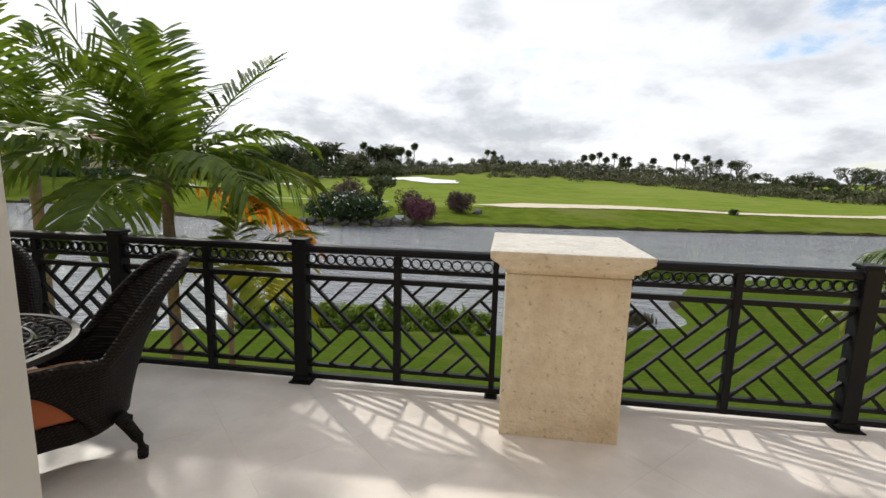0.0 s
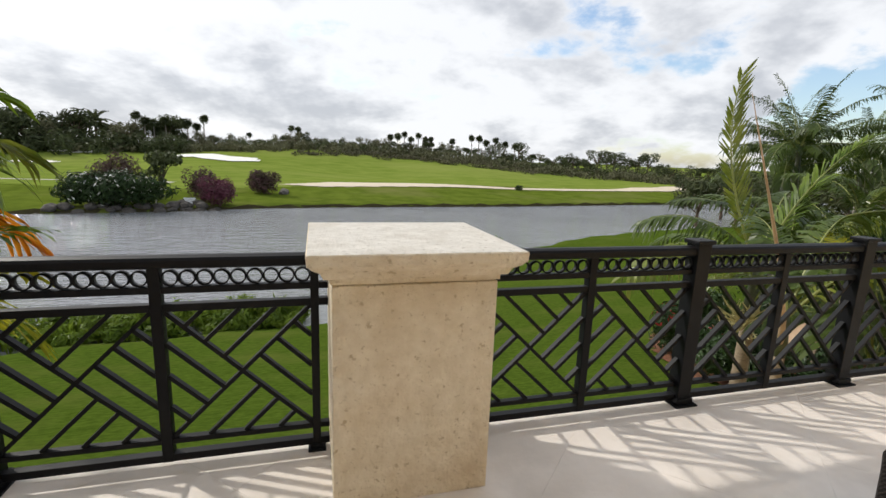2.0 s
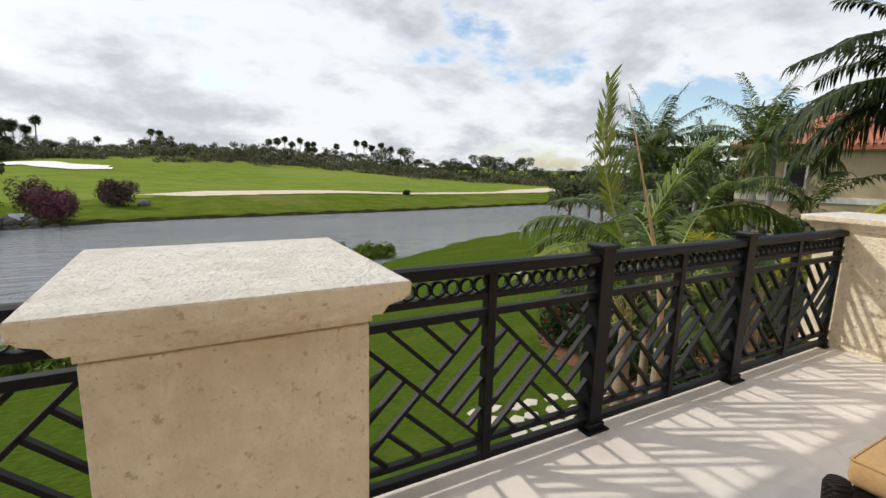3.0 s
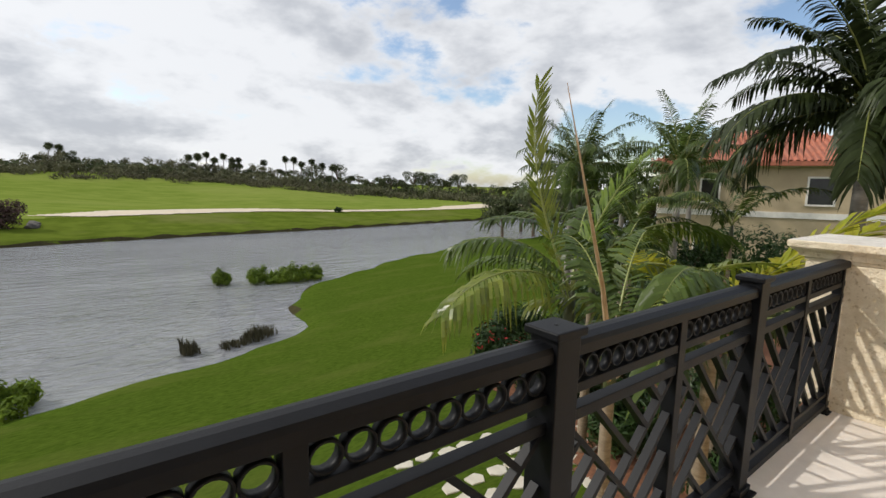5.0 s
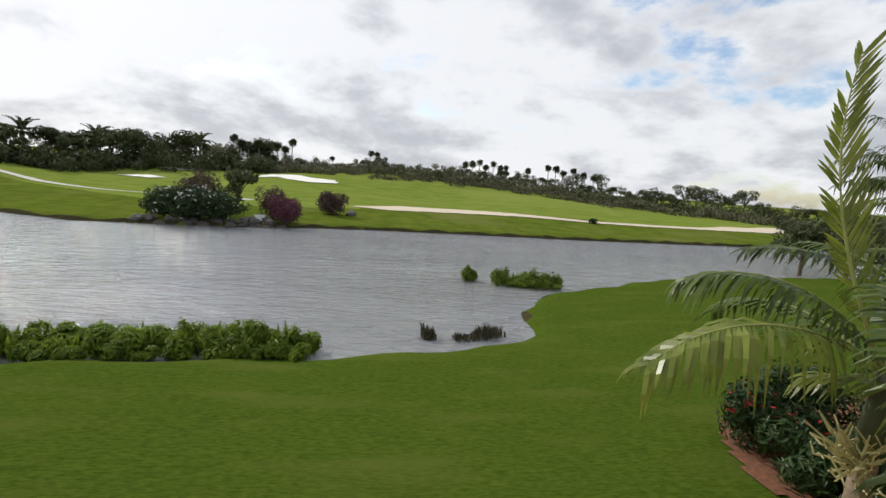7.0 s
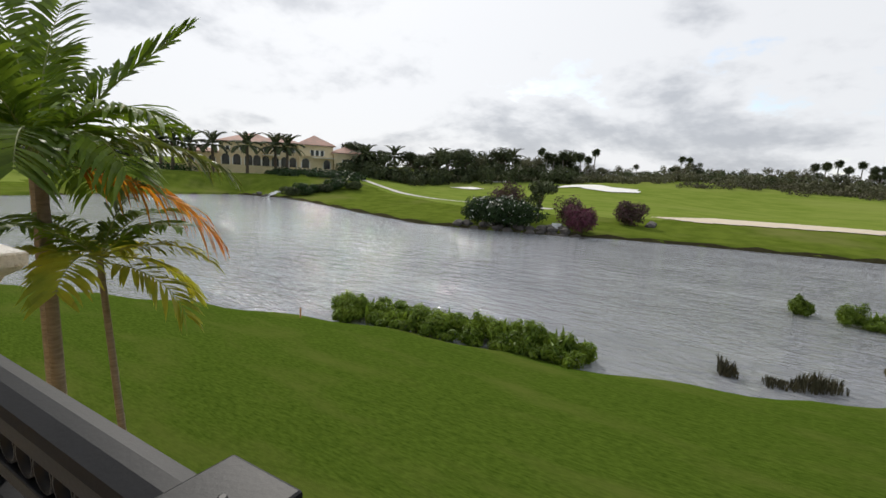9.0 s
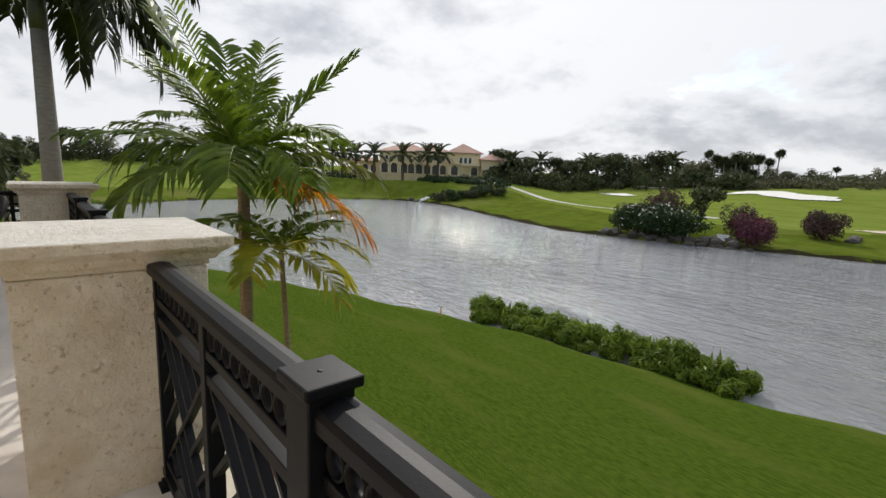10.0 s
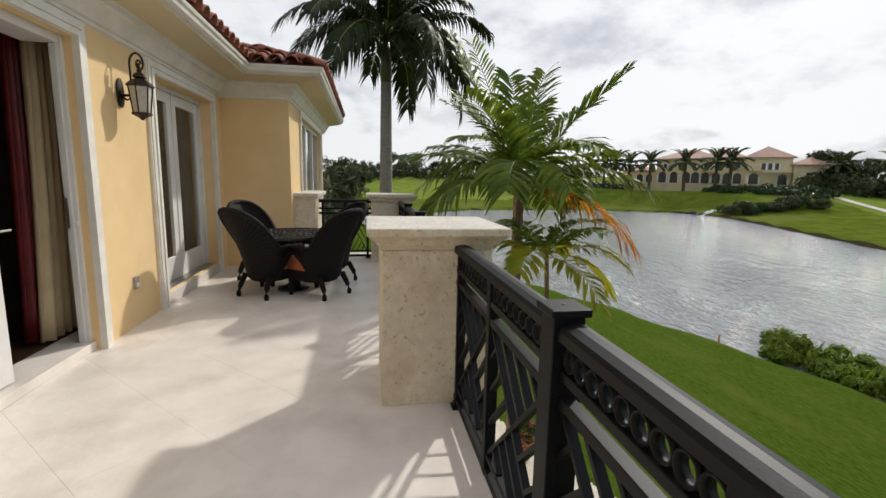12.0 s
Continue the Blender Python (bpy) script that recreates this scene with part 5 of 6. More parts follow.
def shrub(name, x, y, rx, ry, h, mat, leaf, count, label, seed, category="shrub", bloom=None, group="", n=9, flat=0.55):
    r = random.Random(seed)
    t = thing(name, pose(x, y, land(x, y) - 0.03), label, category, group)
    lumps = lumps_for(r, rx, ry, h, n) + [(0, 0, h * 0.3, rx * 0.75, ry * 0.75, h * 0.32)]
    part("foliage", leaf_cloud(lumps, count, leaf, seed, flat=flat), mat, t)
    bm = bmesh.new()
    for lx, ly, lz, *_ in lumps[:6]:
        tube([(0, 0, -0.2), (lx * 0.4, ly * 0.4, lz * 0.5), (lx, ly, lz)], (0.03 * h, 0.02 * h, 0.008 * h), 5, bm)
    part("stems", bm, BARK, t)
    if bloom:
        part("blossom", leaf_cloud([(a, b, c + 0.04, d * 1.03, e * 1.03, f * 1.05) for a, b, c, d, e, f in lumps], max(30, count // 20), leaf * 0.75, seed + 1), bloom, t)
    return t


# bed under the palms
draped("mulch_bed", [(10.9, 10.6), (10.3, 9.2), (10.2, 8.2), (10.7, 7.3), (9.2, 6.0), (8.2, 3.6), (8.6, 1.2), (15, 1.0), (24, 6.5), (22, 12.5), (15.5, 12.6), (12.2, 12.0)], MULCH, "red-brown bark mulch bed", "flower bed", 0.04, 0.22)
for k, (x, y, rx, ry, h) in enumerate(((11.5, 9.9, 1.1, 1.0, 1.7), (11.5, 8.2, 1.2, 0.9, 1.6), (13.4, 10.8, 1.3, 1.0, 2.1), (11.6, 6.7, 1.3, 0.9, 1.6), (14.3, 8.8, 1.4, 1.2, 2.2), (15.2, 6.4, 1.4, 1.1, 2.0), (10.4, 5.0, 1.1, 0.9, 1.5), (16.8, 10.2, 1.6, 1.3, 2.4), (18.2, 7.4, 1.6, 1.3, 2.2), (13.2, 3.6, 1.3, 1.0, 1.7), (10.0, 2.6, 0.9, 0.8, 1.3), (21.0, 10.4, 1.8, 1.5, 2.6))):
    shrub("shrub", x, y, rx * 1.25, ry * 1.25, h, LEAF_SHRUB, 0.13, 2600, "dense dark green shrub with small red flowers in the bed" if k == 0 else "dense dark green shrub in the mulch bed", 100 + k, bloom=RED_BLOOM if k == 0 else None, group="bed shrubs")

for k, (az, d, h) in enumerate(((60.5, 26, 3.9), (64.5, 25, 4.3), (68.5, 26, 4.0), (72.5, 24, 4.2))):
    shrub("shrub", 2 + d * math.sin(radians(az)), d * math.cos(radians(az)), 2.0, 1.6, h, LEAF_SHRUB, 0.17, 2600, "tall dense green shrub before the neighbouring house", 130 + k, group="garden hedge")

# stepping stones across the lawn
r = random.Random(9)
stones = thing("stepping_stones", pose(0, 0, 0), "irregular cream flagstone path set in grass", "path", kind="structure")
for i in range(11):
    for j in range(5):
        x, y = 6.1 + i * 0.52 + r.uniform(-0.1, 0.1) + j * 0.12, 7.35 - j * 0.60 - i * 0.10 + r.uniform(-0.1, 0.1)
        if (x - 7.25) ** 2 + (y - 4.2) ** 2 < 0.09:
            continue
        k = r.randint(5, 7)
        bm = bmesh.new()
        ring_ = [(math.cos(2 * math.pi * a / k + r.uniform(-0.3, 0.3)) * r.uniform(0.19, 0.27), math.sin(2 * math.pi * a / k + r.uniform(-0.2, 0.2)) * r.uniform(0.15, 0.22)) for a in range(k)]
        z = land(x, y)
        lo, hi, ins = [[bm.verts.new((x + px * s, y + py * s, z + h)) for px, py in ring_] for s, h in ((1, -0.04), (1, 0.025), (0.93, 0.035))]
        for a_, b_ in ((lo, hi), (hi, ins)):
            for a in range(k):
                bm.faces.new((a_[a], a_[(a + 1) % k], b_[(a + 1) % k], b_[a]))
        bm.faces.new(ins)
        part("stone", bm, PAVER, stones)


# waterside planting
def blades(outline_line, width, count, h0, h1, w, mat_index, r, bm, spread=0.5):
    segs = list(zip(outline_line, outline_line[1:]))
    for _ in range(count):
        (ax, ay), (bx, by) = r.choice(segs)
        u = r.random()
        d = Vector((bx - ax, by - ay)).normalized()
        off = r.uniform(-1, 1) * width
        x, y = ax + (bx - ax) * u - d.y * off, ay + (by - ay) * u + d.x * off
        edge = math.sqrt(max(0.05, 1 - (off / width) ** 2))
        if r.random() > 0.35 + 0.65 * edge:
            continue
        h = r.uniform(h0, h1) * (0.35 + 0.55 * edge) * (0.85 + 0.9 * noise.noise(Vector((x * 0.9, y * 0.9, 0.3))))
        a = r.uniform(0, 2 * math.pi)
        out = Vector((math.cos(a), math.sin(a), 0)) * h * spread * r.uniform(0.3, 1.2)
        s = Vector((-math.sin(a), math.cos(a), 0)) * w * r.uniform(0.7, 1.3)
        z = max(W - 0.05, land(x, y)) if h1 < 0.5 else W - 0.02
        b = Vector((x, y, z))
        mid, tip = b + out * 0.35 + Vector((0, 0, h * 0.62)), b + out + Vector((0, 0, h * r.uniform(0.78, 1.0)))
        v = [bm.verts.new(q) for q in (b - s * 0.4, b + s * 0.4, mid - s, mid + s, tip)]
        f1, f2 = bm.faces.new((v[0], v[1], v[3], v[2])), bm.faces.new((v[2], v[3], v[4]))
        f1.material_index = f2.material_index = mat_index
    return bm


r = random.Random(12)


def bed_of_blades(name, line, width, count, h0, h1, w, label, mat=LEAF_BRIGHT, brown=0.15, spread=0.6):
    bm = blades(line, width, count, h0, h1, w, 0, r, bmesh.new(), spread)
    if brown:
        blades([(x, y - width * 0.8) for x, y in line], width * 0.35, int(count * brown), h0 * 0.4, h1 * 0.5, w * 0.6, 1, r, bm, spread)
    return tagged(new(name, mesh_of(name, bm, (mat, BROWN_REED))), label, "water plants", kind="stuff")


def leafy_bank(line, width, h, count, leaf, label, seed):
    """Clumps of broad leaves along a line, of uneven height, with tufts standing out of them."""
    r = random.Random(seed)
    lumps = []
    for (ax, ay), (bx, by) in zip(line, line[1:]):
        ln = math.hypot(bx - ax, by - ay)
        for k in range(max(2, int(ln * 12))):
            u = r.random()
            off = r.uniform(-1, 1) * width
            x, y = ax + (bx - ax) * u - (by - ay) / ln * off, ay + (by - ay) * u + (bx - ax) / ln * off
            hh = h * r.uniform(0.40, 1.0) * (1 - 0.5 * abs(off) / width) * (0.85 + 0.7 * noise.noise(Vector((x * 0.8, y * 0.8, 2.0))))
            lumps.append((x, y, W + 0.1 + hh * 0.5, r.uniform(0.18, 0.50), r.uniform(0.18, 0.50), hh * 0.52))
    bm = leaf_cloud(lumps, count, leaf, seed, None, 0.7, 0.55)
    blades(line, width, count // 110, h * 0.6, h * 0.95, leaf * 0.4, 0, r, bm, 0.45)
    return tagged(new("waterside_plants", mesh_of("waterside_plants", bm, (LEAF_BRIGHT, BROWN_REED))), label, "water plants", kind="stuff")


leafy_bank([(-12.0, 15.9), (-9.5, 16.6), (-6.5, 17.1), (-3.5, 17.3), (-0.6, 17.0)], 1.05, 1.35, 26000, 0.14, "dense bright green waterside plants along the bank", 61)
leafy_bank([(9.3, 31.6), (11.5, 31.2), (14.0, 31.2)], 0.8, 1.25, 7000, 0.14, "clump of broad green leaves in the shallow water", 62)
leafy_bank([(7.2, 32.2), (8.0, 32.2)], 0.5, 1.2, 1800, 0.14, "small tuft of broad green leaves in the water", 63)
bed_of_blades("brown_reeds", [(5.0, 19.4), (6.2, 19.7), (7.3, 20.4)], 0.38, 620, 0.4, 1.1, 0.020, "thin brown reeds at the water's edge", BROWN_REED, 0, 0.3)
bed_of_blades("brown_reeds", [(3.6, 19.5), (4.2, 19.6)], 0.30, 240, 0.4, 1.0, 0.020, "tuft of thin brown reeds in the water", BROWN_REED, 0, 0.3)
t = thing("marker_stake", pose(-12.2, 13.9, land(-12.2, 13.9)), "small orange marker stake in the lawn", "stake")
part("stick", lathe([(0.03, -0.1), (0.03, 0.42), (0.015, 0.45)], 8), material("orange_paint", (0.55, 0.26, 0.08), (0.45, 0.2, 0.06), 0.6), t)

# ---- far bank ----
draped("sand_strip", [(-6, 83), (1, 80.5), (12, 82.0), (24, 83.0), (38, 83.0), (50, 84.5), (62, 86.5), (80, 89), (100, 94), (128, 104), (126, 110), (100, 101), (84, 97), (80, 95), (74, 95), (66, 91), (52, 89), (44, 87.0), (38, 86.0), (24, 88.0), (12, 90.5), (3, 90.0)], SAND, "long pale sand waste strip beside the lake", "sand", 0.10, 0.9)
draped("sand_bunker", [(-35, 122), (-29, 123.5), (-26, 120), (-19, 116), (-13, 119), (-14, 126), (-21, 128), (-25, 134), (-33, 134)], WHITE_SAND, "white sand bunker below the trees", "bunker", 0.18, 1.0)
draped("sand_bunker", [(-63, 134), (-56, 132), (-52, 134), (-55, 138), (-62, 140)], WHITE_SAND, "white sand bunker on the slope", "bunker", 0.18, 1.0)
draped("sand_bunker", [(-64, 118), (-56, 116), (-53, 117.5), (-58, 120.5)], WHITE_SAND, "small white sand bunker on the slope", "bunker", 0.18, 1.0)
ribbon("cart_path", [(-200, 112), (-150, 105), (-110, 103), (-88, 101), (-70, 98), (-52, 90), (-40, 84), (-22, 81)], 2.6, PATH_MAT, "pale concrete cart path across the golf course")
ribbon("cart_path", [(-175, 60), (-140, 70), (-118, 80), (-108, 92), (-110, 103)], 2.4, PATH_MAT, "pale concrete cart path below the clubhouse")
ribbon("cart_path", [(-118, 80), (-140, 62), (-170, 40), (-190, 20), (-190, -40)], 2.4, PATH_MAT, "pale concrete cart path beside the lake")


ribbon("bank_edge", FAR[:15], 0.62, EARTH, "thin dark earth edge of the far bank", 0.09, "bank")


def rock_bm(seed, s):
    rr = random.Random(seed)
    bm = bmesh.new()
    bmesh.ops.create_icosphere(bm, subdivisions=2, radius=1)
    for v in bm.verts:
        v.co *= 1 + 0.28 * noise.noise(v.co * 1.3 + Vector((seed, 0, 0)))
        v.co.x *= s * rr.uniform(0.95, 1.05)
        v.co.y *= s * 0.8
        v.co.z *= s * 0.6
    return bm


ROCKS = [mesh_of(f"boulder_{k}", rock_bm(k, 1.0), ROCK) for k in range(4)]


def boulder(x, y, s, label="grey weathered boulder at the lake's edge", z=None):
    rr = random.Random(int(x * 31 + y * 17))
    ob = new("boulder", ROCKS[rr.randrange(4)])
    ob.matrix_basis = Matrix.Translation((x, y, (land(x, y) if z is None else z) + 0.15 * s)) @ pose(0, 0, 0, 0, 0, rr.uniform(0, 360)) @ Matrix.Diagonal((s, s, s, 1))
    return tagged(ob, label, "boulder", "lake boulders")


for k in range(30):
    a = k / 29
    boulder(-27.0 + 17.0 * a + 0.5 * math.sin(k * 9), 53.0 + 3.6 * a + 1.2 * abs(math.sin(k * 3.7)), 0.3 + 0.5 * abs(math.sin(k * 5.1)))
for k in range(8):
    boulder(-86 + 0.9 * k, 68.3 + 0.8 * math.sin(k * 2.2), 0.45 + 0.4 * abs(math.sin(k * 4.1)), "grey boulder beside the little waterfall")
for k in range(5):
    boulder(-14.4 + 0.9 * math.sin(k * 4), 57.0 + 0.9 * k, 0.8, "wet dark boulder in the cascade")
for k in range(16):
    boulder(-15.8 + 0.28 * k + 0.5 * math.sin(k * 5.0), 55.7 + 0.3 * (k % 5) + 0.3 * math.sin(k * 2.0), 0.35 + 0.3 * abs(math.sin(k * 3.3)), "wet dark boulder in the cascade")
FALL = material("falling_water", (0.62, 0.64, 0.66), (0.35, 0.37, 0.38), 0.2, scale=3, bump=0.5, stretch=(1, 1, 0.3))
for x, y, w in ((-14.6, 56.2, 1.5), (-82.0, 68.3, 2.2)):
    t = thing("waterfall", pose(x, y, W), "thin white cascade running into the lake", "waterfall")
    bm = bmesh.new()
    row = None
    for k in range(8):
        v = k / 7
        nr = [bm.verts.new((s * w * (0.4 + 0.1 * math.sin(k * 2.0 + s)), v * 3.2, 0.02 + 1.1 * v + (0.12 if k % 2 else 0))) for s in (-1, -0.3, 0.3, 1)]
        if row:
            for a in range(3):
                bm.faces.new((row[a], row[a + 1], nr[a + 1], nr[a]))
        row = nr
    part("falling_water", bm, FALL, t, smooth=True)
shrub("flowering_bush", -21.2, 56.2, 5.9, 3.2, 4.0, LEAF_SHRUB, 0.36, 6500, "large round dark bush dotted with white flowers", 201, bloom=WHITE_BLOOM, n=18)
shrub("bougainvillea", -11.2, 58.4, 2.7, 2.0, 3.9, PINK, 0.26, 2400, "pink and mauve bougainvillea bush by the cascade", 202, bloom=MAUVE)
shrub("bougainvillea", -13.6, 61.5, 2.2, 1.6, 4.4, MAUVE, 0.28, 1500, "faded mauve bougainvillea bush", 207)
shrub("bougainvillea", -7.3, 70.5, 2.6, 2.0, 3.9, MAUVE, 0.30, 2200, "faded mauve bougainvillea bush on the bank", 203)
shrub("bougainvillea", -24.2, 64.0, 3.4, 2.0, 5.6, MAUVE, 0.32, 2000, "faded mauve bougainvillea behind a bush", 204)
shrub("low_bush", 38.5, 82.6, 1.1, 0.9, 1.1, LEAF_SHRUB, 0.2, 500, "small clipped green bush beside the sand", 205)
for k in range(6):
    boulder(-4.6 + 0.8 * math.sin(k * 3.1), 70.5 + 0.7 * k % 3, 0.7, "pale rough boulder beside the bougainvillea")
for k in range(7):
    shrub("bank_bush", -77.0 + 0.5 * k + 1.2 * math.sin(k * 2.3), 71.0 + 2.5 * k, 2.8, 2.4, 2.3 + 0.5 * math.sin(k * 1.7), LEAF_SHRUB if k % 3 else LEAF_DARK, 0.3, 1500, "dark tangled bush on the lake bank", 220 + k, group="bank bushes")


# trees of the horizon: a few models, copied
def broad_tree(seed, h, mat, name="broadleaf_tree", label="dark rounded broadleaf tree at the edge of the fairway", leaf=0.62, count=760, bare=False):
    r = random.Random(seed)
    t = thing(name, pose(0, 0, -60), label, "tree", "fairway trees")
    bm = tube([(0, 0, -0.3), (r.uniform(-0.2, 0.2), 0, h * 0.3), (r.uniform(-0.4, 0.4), r.uniform(-0.3, 0.3), h * 0.62)], (0.035 * h, 0.026 * h, 0.012 * h), 7)
    lumps = []
    for k in range(11):
        a = 2 * math.pi * k / 11 + r.uniform(-0.4, 0.4)
        rad = h * r.uniform(0.06, 0.38)
        z = h * r.uniform(0.32, 0.86)
        tube([(0, 0, h * 0.32), (rad * 0.5 * math.cos(a), rad * 0.5 * math.sin(a), z * 0.78), (rad * math.cos(a), rad * math.sin(a), z)], (0.014 * h, 0.010 * h, 0.004 * h), 5, bm)
        s = h * r.uniform(0.13, 0.22)
        lumps.append((rad * math.cos(a), rad * math.sin(a), z, s, s, s * 0.72))
    part("trunk", bm, BARK, t)
    part("crown", leaf_cloud(lumps, count, leaf, seed, flat=0.8), mat, t)
    return t


def fan_palm(seed, h):
    r = random.Random(seed)
    t = thing("cabbage_palm", pose(0, 0, -60), "tall cabbage palm with a round head on a bare trunk", "palm", "cabbage palms")
    lean = r.uniform(-0.5, 0.5)
    part("trunk", tube([(0, 0, -0.3), (lean * 0.3, 0, h * 0.5), (lean, 0, h)], (0.21, 0.17, 0.15), 7), TRUNK_GREY, t)
    bm = bmesh.new()
    for k in range(80):
        u = Vector((r.gauss(0, 1), r.gauss(0, 1), r.gauss(0.15, 0.8))).normalized()
        c = Vector((lean, 0, h))
        L = r.uniform(1.2, 2.0)
        s = u.cross(Vector((r.uniform(-1, 1), r.uniform(-1, 1), 1))).normalized()
        p = c + u * L * 0.55
        tip = c + u * L - Vector((0, 0, 0.35 * L * r.random()))
        for q in (-0.55, -0.2, 0.2, 0.55):
            bm.faces.new([bm.verts.new(x) for x in (c + u * 0.15, p + s * (q - 0.14) * 0.8, tip + s * q * 1.1, p + s * (q + 0.14) * 0.8)])
    part("crown", bm, LEAF_DARK, t)
    return t


MODELS = {"dark": [broad_tree(300 + k, 8.0, LEAF_DARK) for k in range(4)], "olive": [broad_tree(310 + k, 7.0, LEAF_OLIVE, label="sparse grey-green tree at the edge of the fairway", count=420, leaf=0.5) for k in range(3)],
          "pine": [broad_tree(320 + k, 10.0, LEAF_DARK, "pine_tree", "tall dark pine with clumped needles", 0.6, 640) for k in range(2)], "fan": [fan_palm(330 + k, 8.0 + k * 0.8) for k in range(3)]}


def date_palm_model():
    t = thing("date_palm", pose(0, 0, -60), "dark date palm with a full feathery head", "palm", "date palms")
    part("trunk", tube([(0, 0, -0.3), (0, 0, 3), (0, 0, 6.0)], (0.36, 0.30, 0.32), 8), BARK, t)
    ms = [frond_mesh(f"date_{k}", 4.3, e, b, 28, 0.85, 0.22, 0.4, LEAF_DARK, 90 + k) for k, (e, b) in enumerate(((72, 60), (40, 75), (10, 70)))]
    for k, me in enumerate(ms):
        for i in range(9):
            part("frond", me, None, t, at=pose(0, 0, 6.0, 0, 0, i * 40 + 17 * k))
    return t


MODELS["date"] = [date_palm_model()]
r = random.Random(44)
USED = set()


def plant(kind, az, dist, height, base=None):
    """One tree of a kind on the ground in a direction, seen from the terrace."""
    m = MODELS[kind][r.randrange(len(MODELS[kind]))]
    tall = {"dark": 8.0, "olive": 7.0, "pine": 10.0, "fan": 9.0, "date": 8.0}[kind]
    x, y = 2 + dist * math.sin(radians(az)), dist * math.cos(radians(az))
    s = height / tall
    m_at = Matrix.Translation((x, y, land(x, y) - 0.1)) @ pose(0, 0, 0, 0, 0, r.uniform(0, 360))
    if m.name not in USED:
        USED.add(m.name)
        m.scale = (s, s, s)
        m.matrix_basis = m_at @ Matrix.Diagonal((s, s, s, 1))
        return m
    c = copy_thing(m, m_at)
    c.scale = (s, s, s)
    return c


az = -41.0
while az < 60:
    left = az < -15
    d = (150 if left else 158) + r.uniform(0, 22)
    k = r.random()
    if left:
        kind, h = ("dark", r.uniform(6.5, 10.5)) if k < 0.62 else (("date", r.uniform(8.0, 10.5)) if k < 0.76 else ("olive", r.uniform(6.5, 9)))
    elif az < 18:
        kind, h = ("olive", r.uniform(3.8, 6.5)) if k < 0.55 else (("dark", r.uniform(3.6, 6.8)) if k < 0.9 else ("fan", r.uniform(5.5, 7.5)))
    else:
        kind, h = ("dark", r.uniform(4.0, 6.0)) if k < 0.4 else (("pine", r.uniform(4.5, 8.0)) if k < 0.8 else ("olive", r.uniform(4, 5.5)))
    plant(kind, az, d, h)
    az += r.uniform(0.55, 1.15)
for az, h in ((-13.9, 10.6), (-12.4, 10.2), (-13.2, 9.3), (-17.9, 10.6), (-18.6, 10.2), (-17.0, 9.8), (-15.9, 9.0), (8.2, 8.2), (9.0, 8.6), (9.9, 8.3), (10.8, 7.9), (11.6, 8.0), (12.4, 8.3), (13.0, 7.6), (15.8, 8.0), (18.2, 8.4), (19.0, 9.0), (19.8, 8.6), (21.0, 8.4), (22.2, 8.0), (23.4, 7.7), (-3.4, 8.2), (-2.6, 7.6)):
    plant("fan", az, r.uniform(158, 168), h * 0.88)
for az, d, h in ((44.2, 60, 6.5), (46.5, 72, 7.0), (43.0, 90, 7.0), (48, 66, 7.5), (50.5, 55, 7), (66.6, 75, 15.5), (69.5, 80, 16), (57, 50, 8.5), (61, 46, 8.5), (54, 44, 7.5)):
    plant("pine" if h > 6.8 else "dark", az, d, h)
for k in range(26):
    plant("dark" if k % 3 else "olive", -112 + 1.9 * k + r.uniform(-0.5, 0.5), r.uniform(165, 195), r.uniform(6, 9.5))
for az, d, h in ((-93, 40, 7.5), (-96, 36, 7.0), (-99, 30, 7.5), (-91.5, 55, 6.5), (-103, 26, 7)):
    plant("olive" if h < 7.2 else "dark", az, d, h)
t = plant("dark", -18.0, 67.0, 6.0)
t["label"] = "small round dark tree standing above the lake bushes"


def understory(name, az0, az1, dist, h, count, leaf, mat, seed, label):
    r = random.Random(seed)
    bm = bmesh.new()
    lumps = []
    a = az0
    while a < az1:
        d = dist + r.uniform(-4, 9)
        x, y = 2 + d * math.sin(radians(a)), d * math.cos(radians(a))
        hh = h * r.uniform(0.6, 1.25)
        lumps.append((x, y, land(x, y) + hh * 0.4, r.uniform(1.6, 3.0), r.uniform(1.6, 3.0), hh * 0.62))
        a += r.uniform(0.25, 0.6)
    return tagged(new(name, mesh_of(name, leaf_cloud(lumps, count, leaf, seed, bm, 0.9), mat)), label, "undergrowth", kind="stuff")


understory("undergrowth", -40, 62, 150, 2.6, 15000, 0.75, LEAF_OLIVE, 401, "low dark scrub along the top of the fairway")
understory("undergrowth", -40, 62, 158, 2.9, 14000, 0.85, LEAF_DARK, 402, "dense dark undergrowth between the far trees")
understory("undergrowth", -42, -14, 146, 4.6, 8000, 0.9, LEAF_DARK, 403, "dense dark thicket under the far palms")
understory("undergrowth", -3, 26, 140, 1.2, 4500, 0.5, BROWN_REED, 404, "strip of reddish-brown grasses above the fairway")
understory("undergrowth", -118, -62, 168, 4.6, 9000, 1.0, LEAF_DARK, 405, "dark hedge of trees beyond the lake's end")
understory("undergrowth", 60, 84, 40, 3.0, 3500, 0.45, LEAF_SHRUB, 406, "dense hedge between the gardens")

# ---- clubhouse across the lake ----
CLUB_WALL = material("cream_stucco", (0.74, 0.60, 0.37), (0.68, 0.55, 0.33), 0.9, scale=0.8, stain=(0.60, 0.48, 0.29), stain_scale=0.2)
CLUB_ROOF = material("faded_clay_roof", (0.52, 0.31, 0.24), (0.42, 0.245, 0.185), 0.85, scale=1.5, stain=(0.30, 0.21, 0.17), stain_scale=0.3)
DARK_GLASS = material("dark_window_glass", (0.03, 0.03, 0.03), (0.02, 0.02, 0.02), 0.15, scale=2)


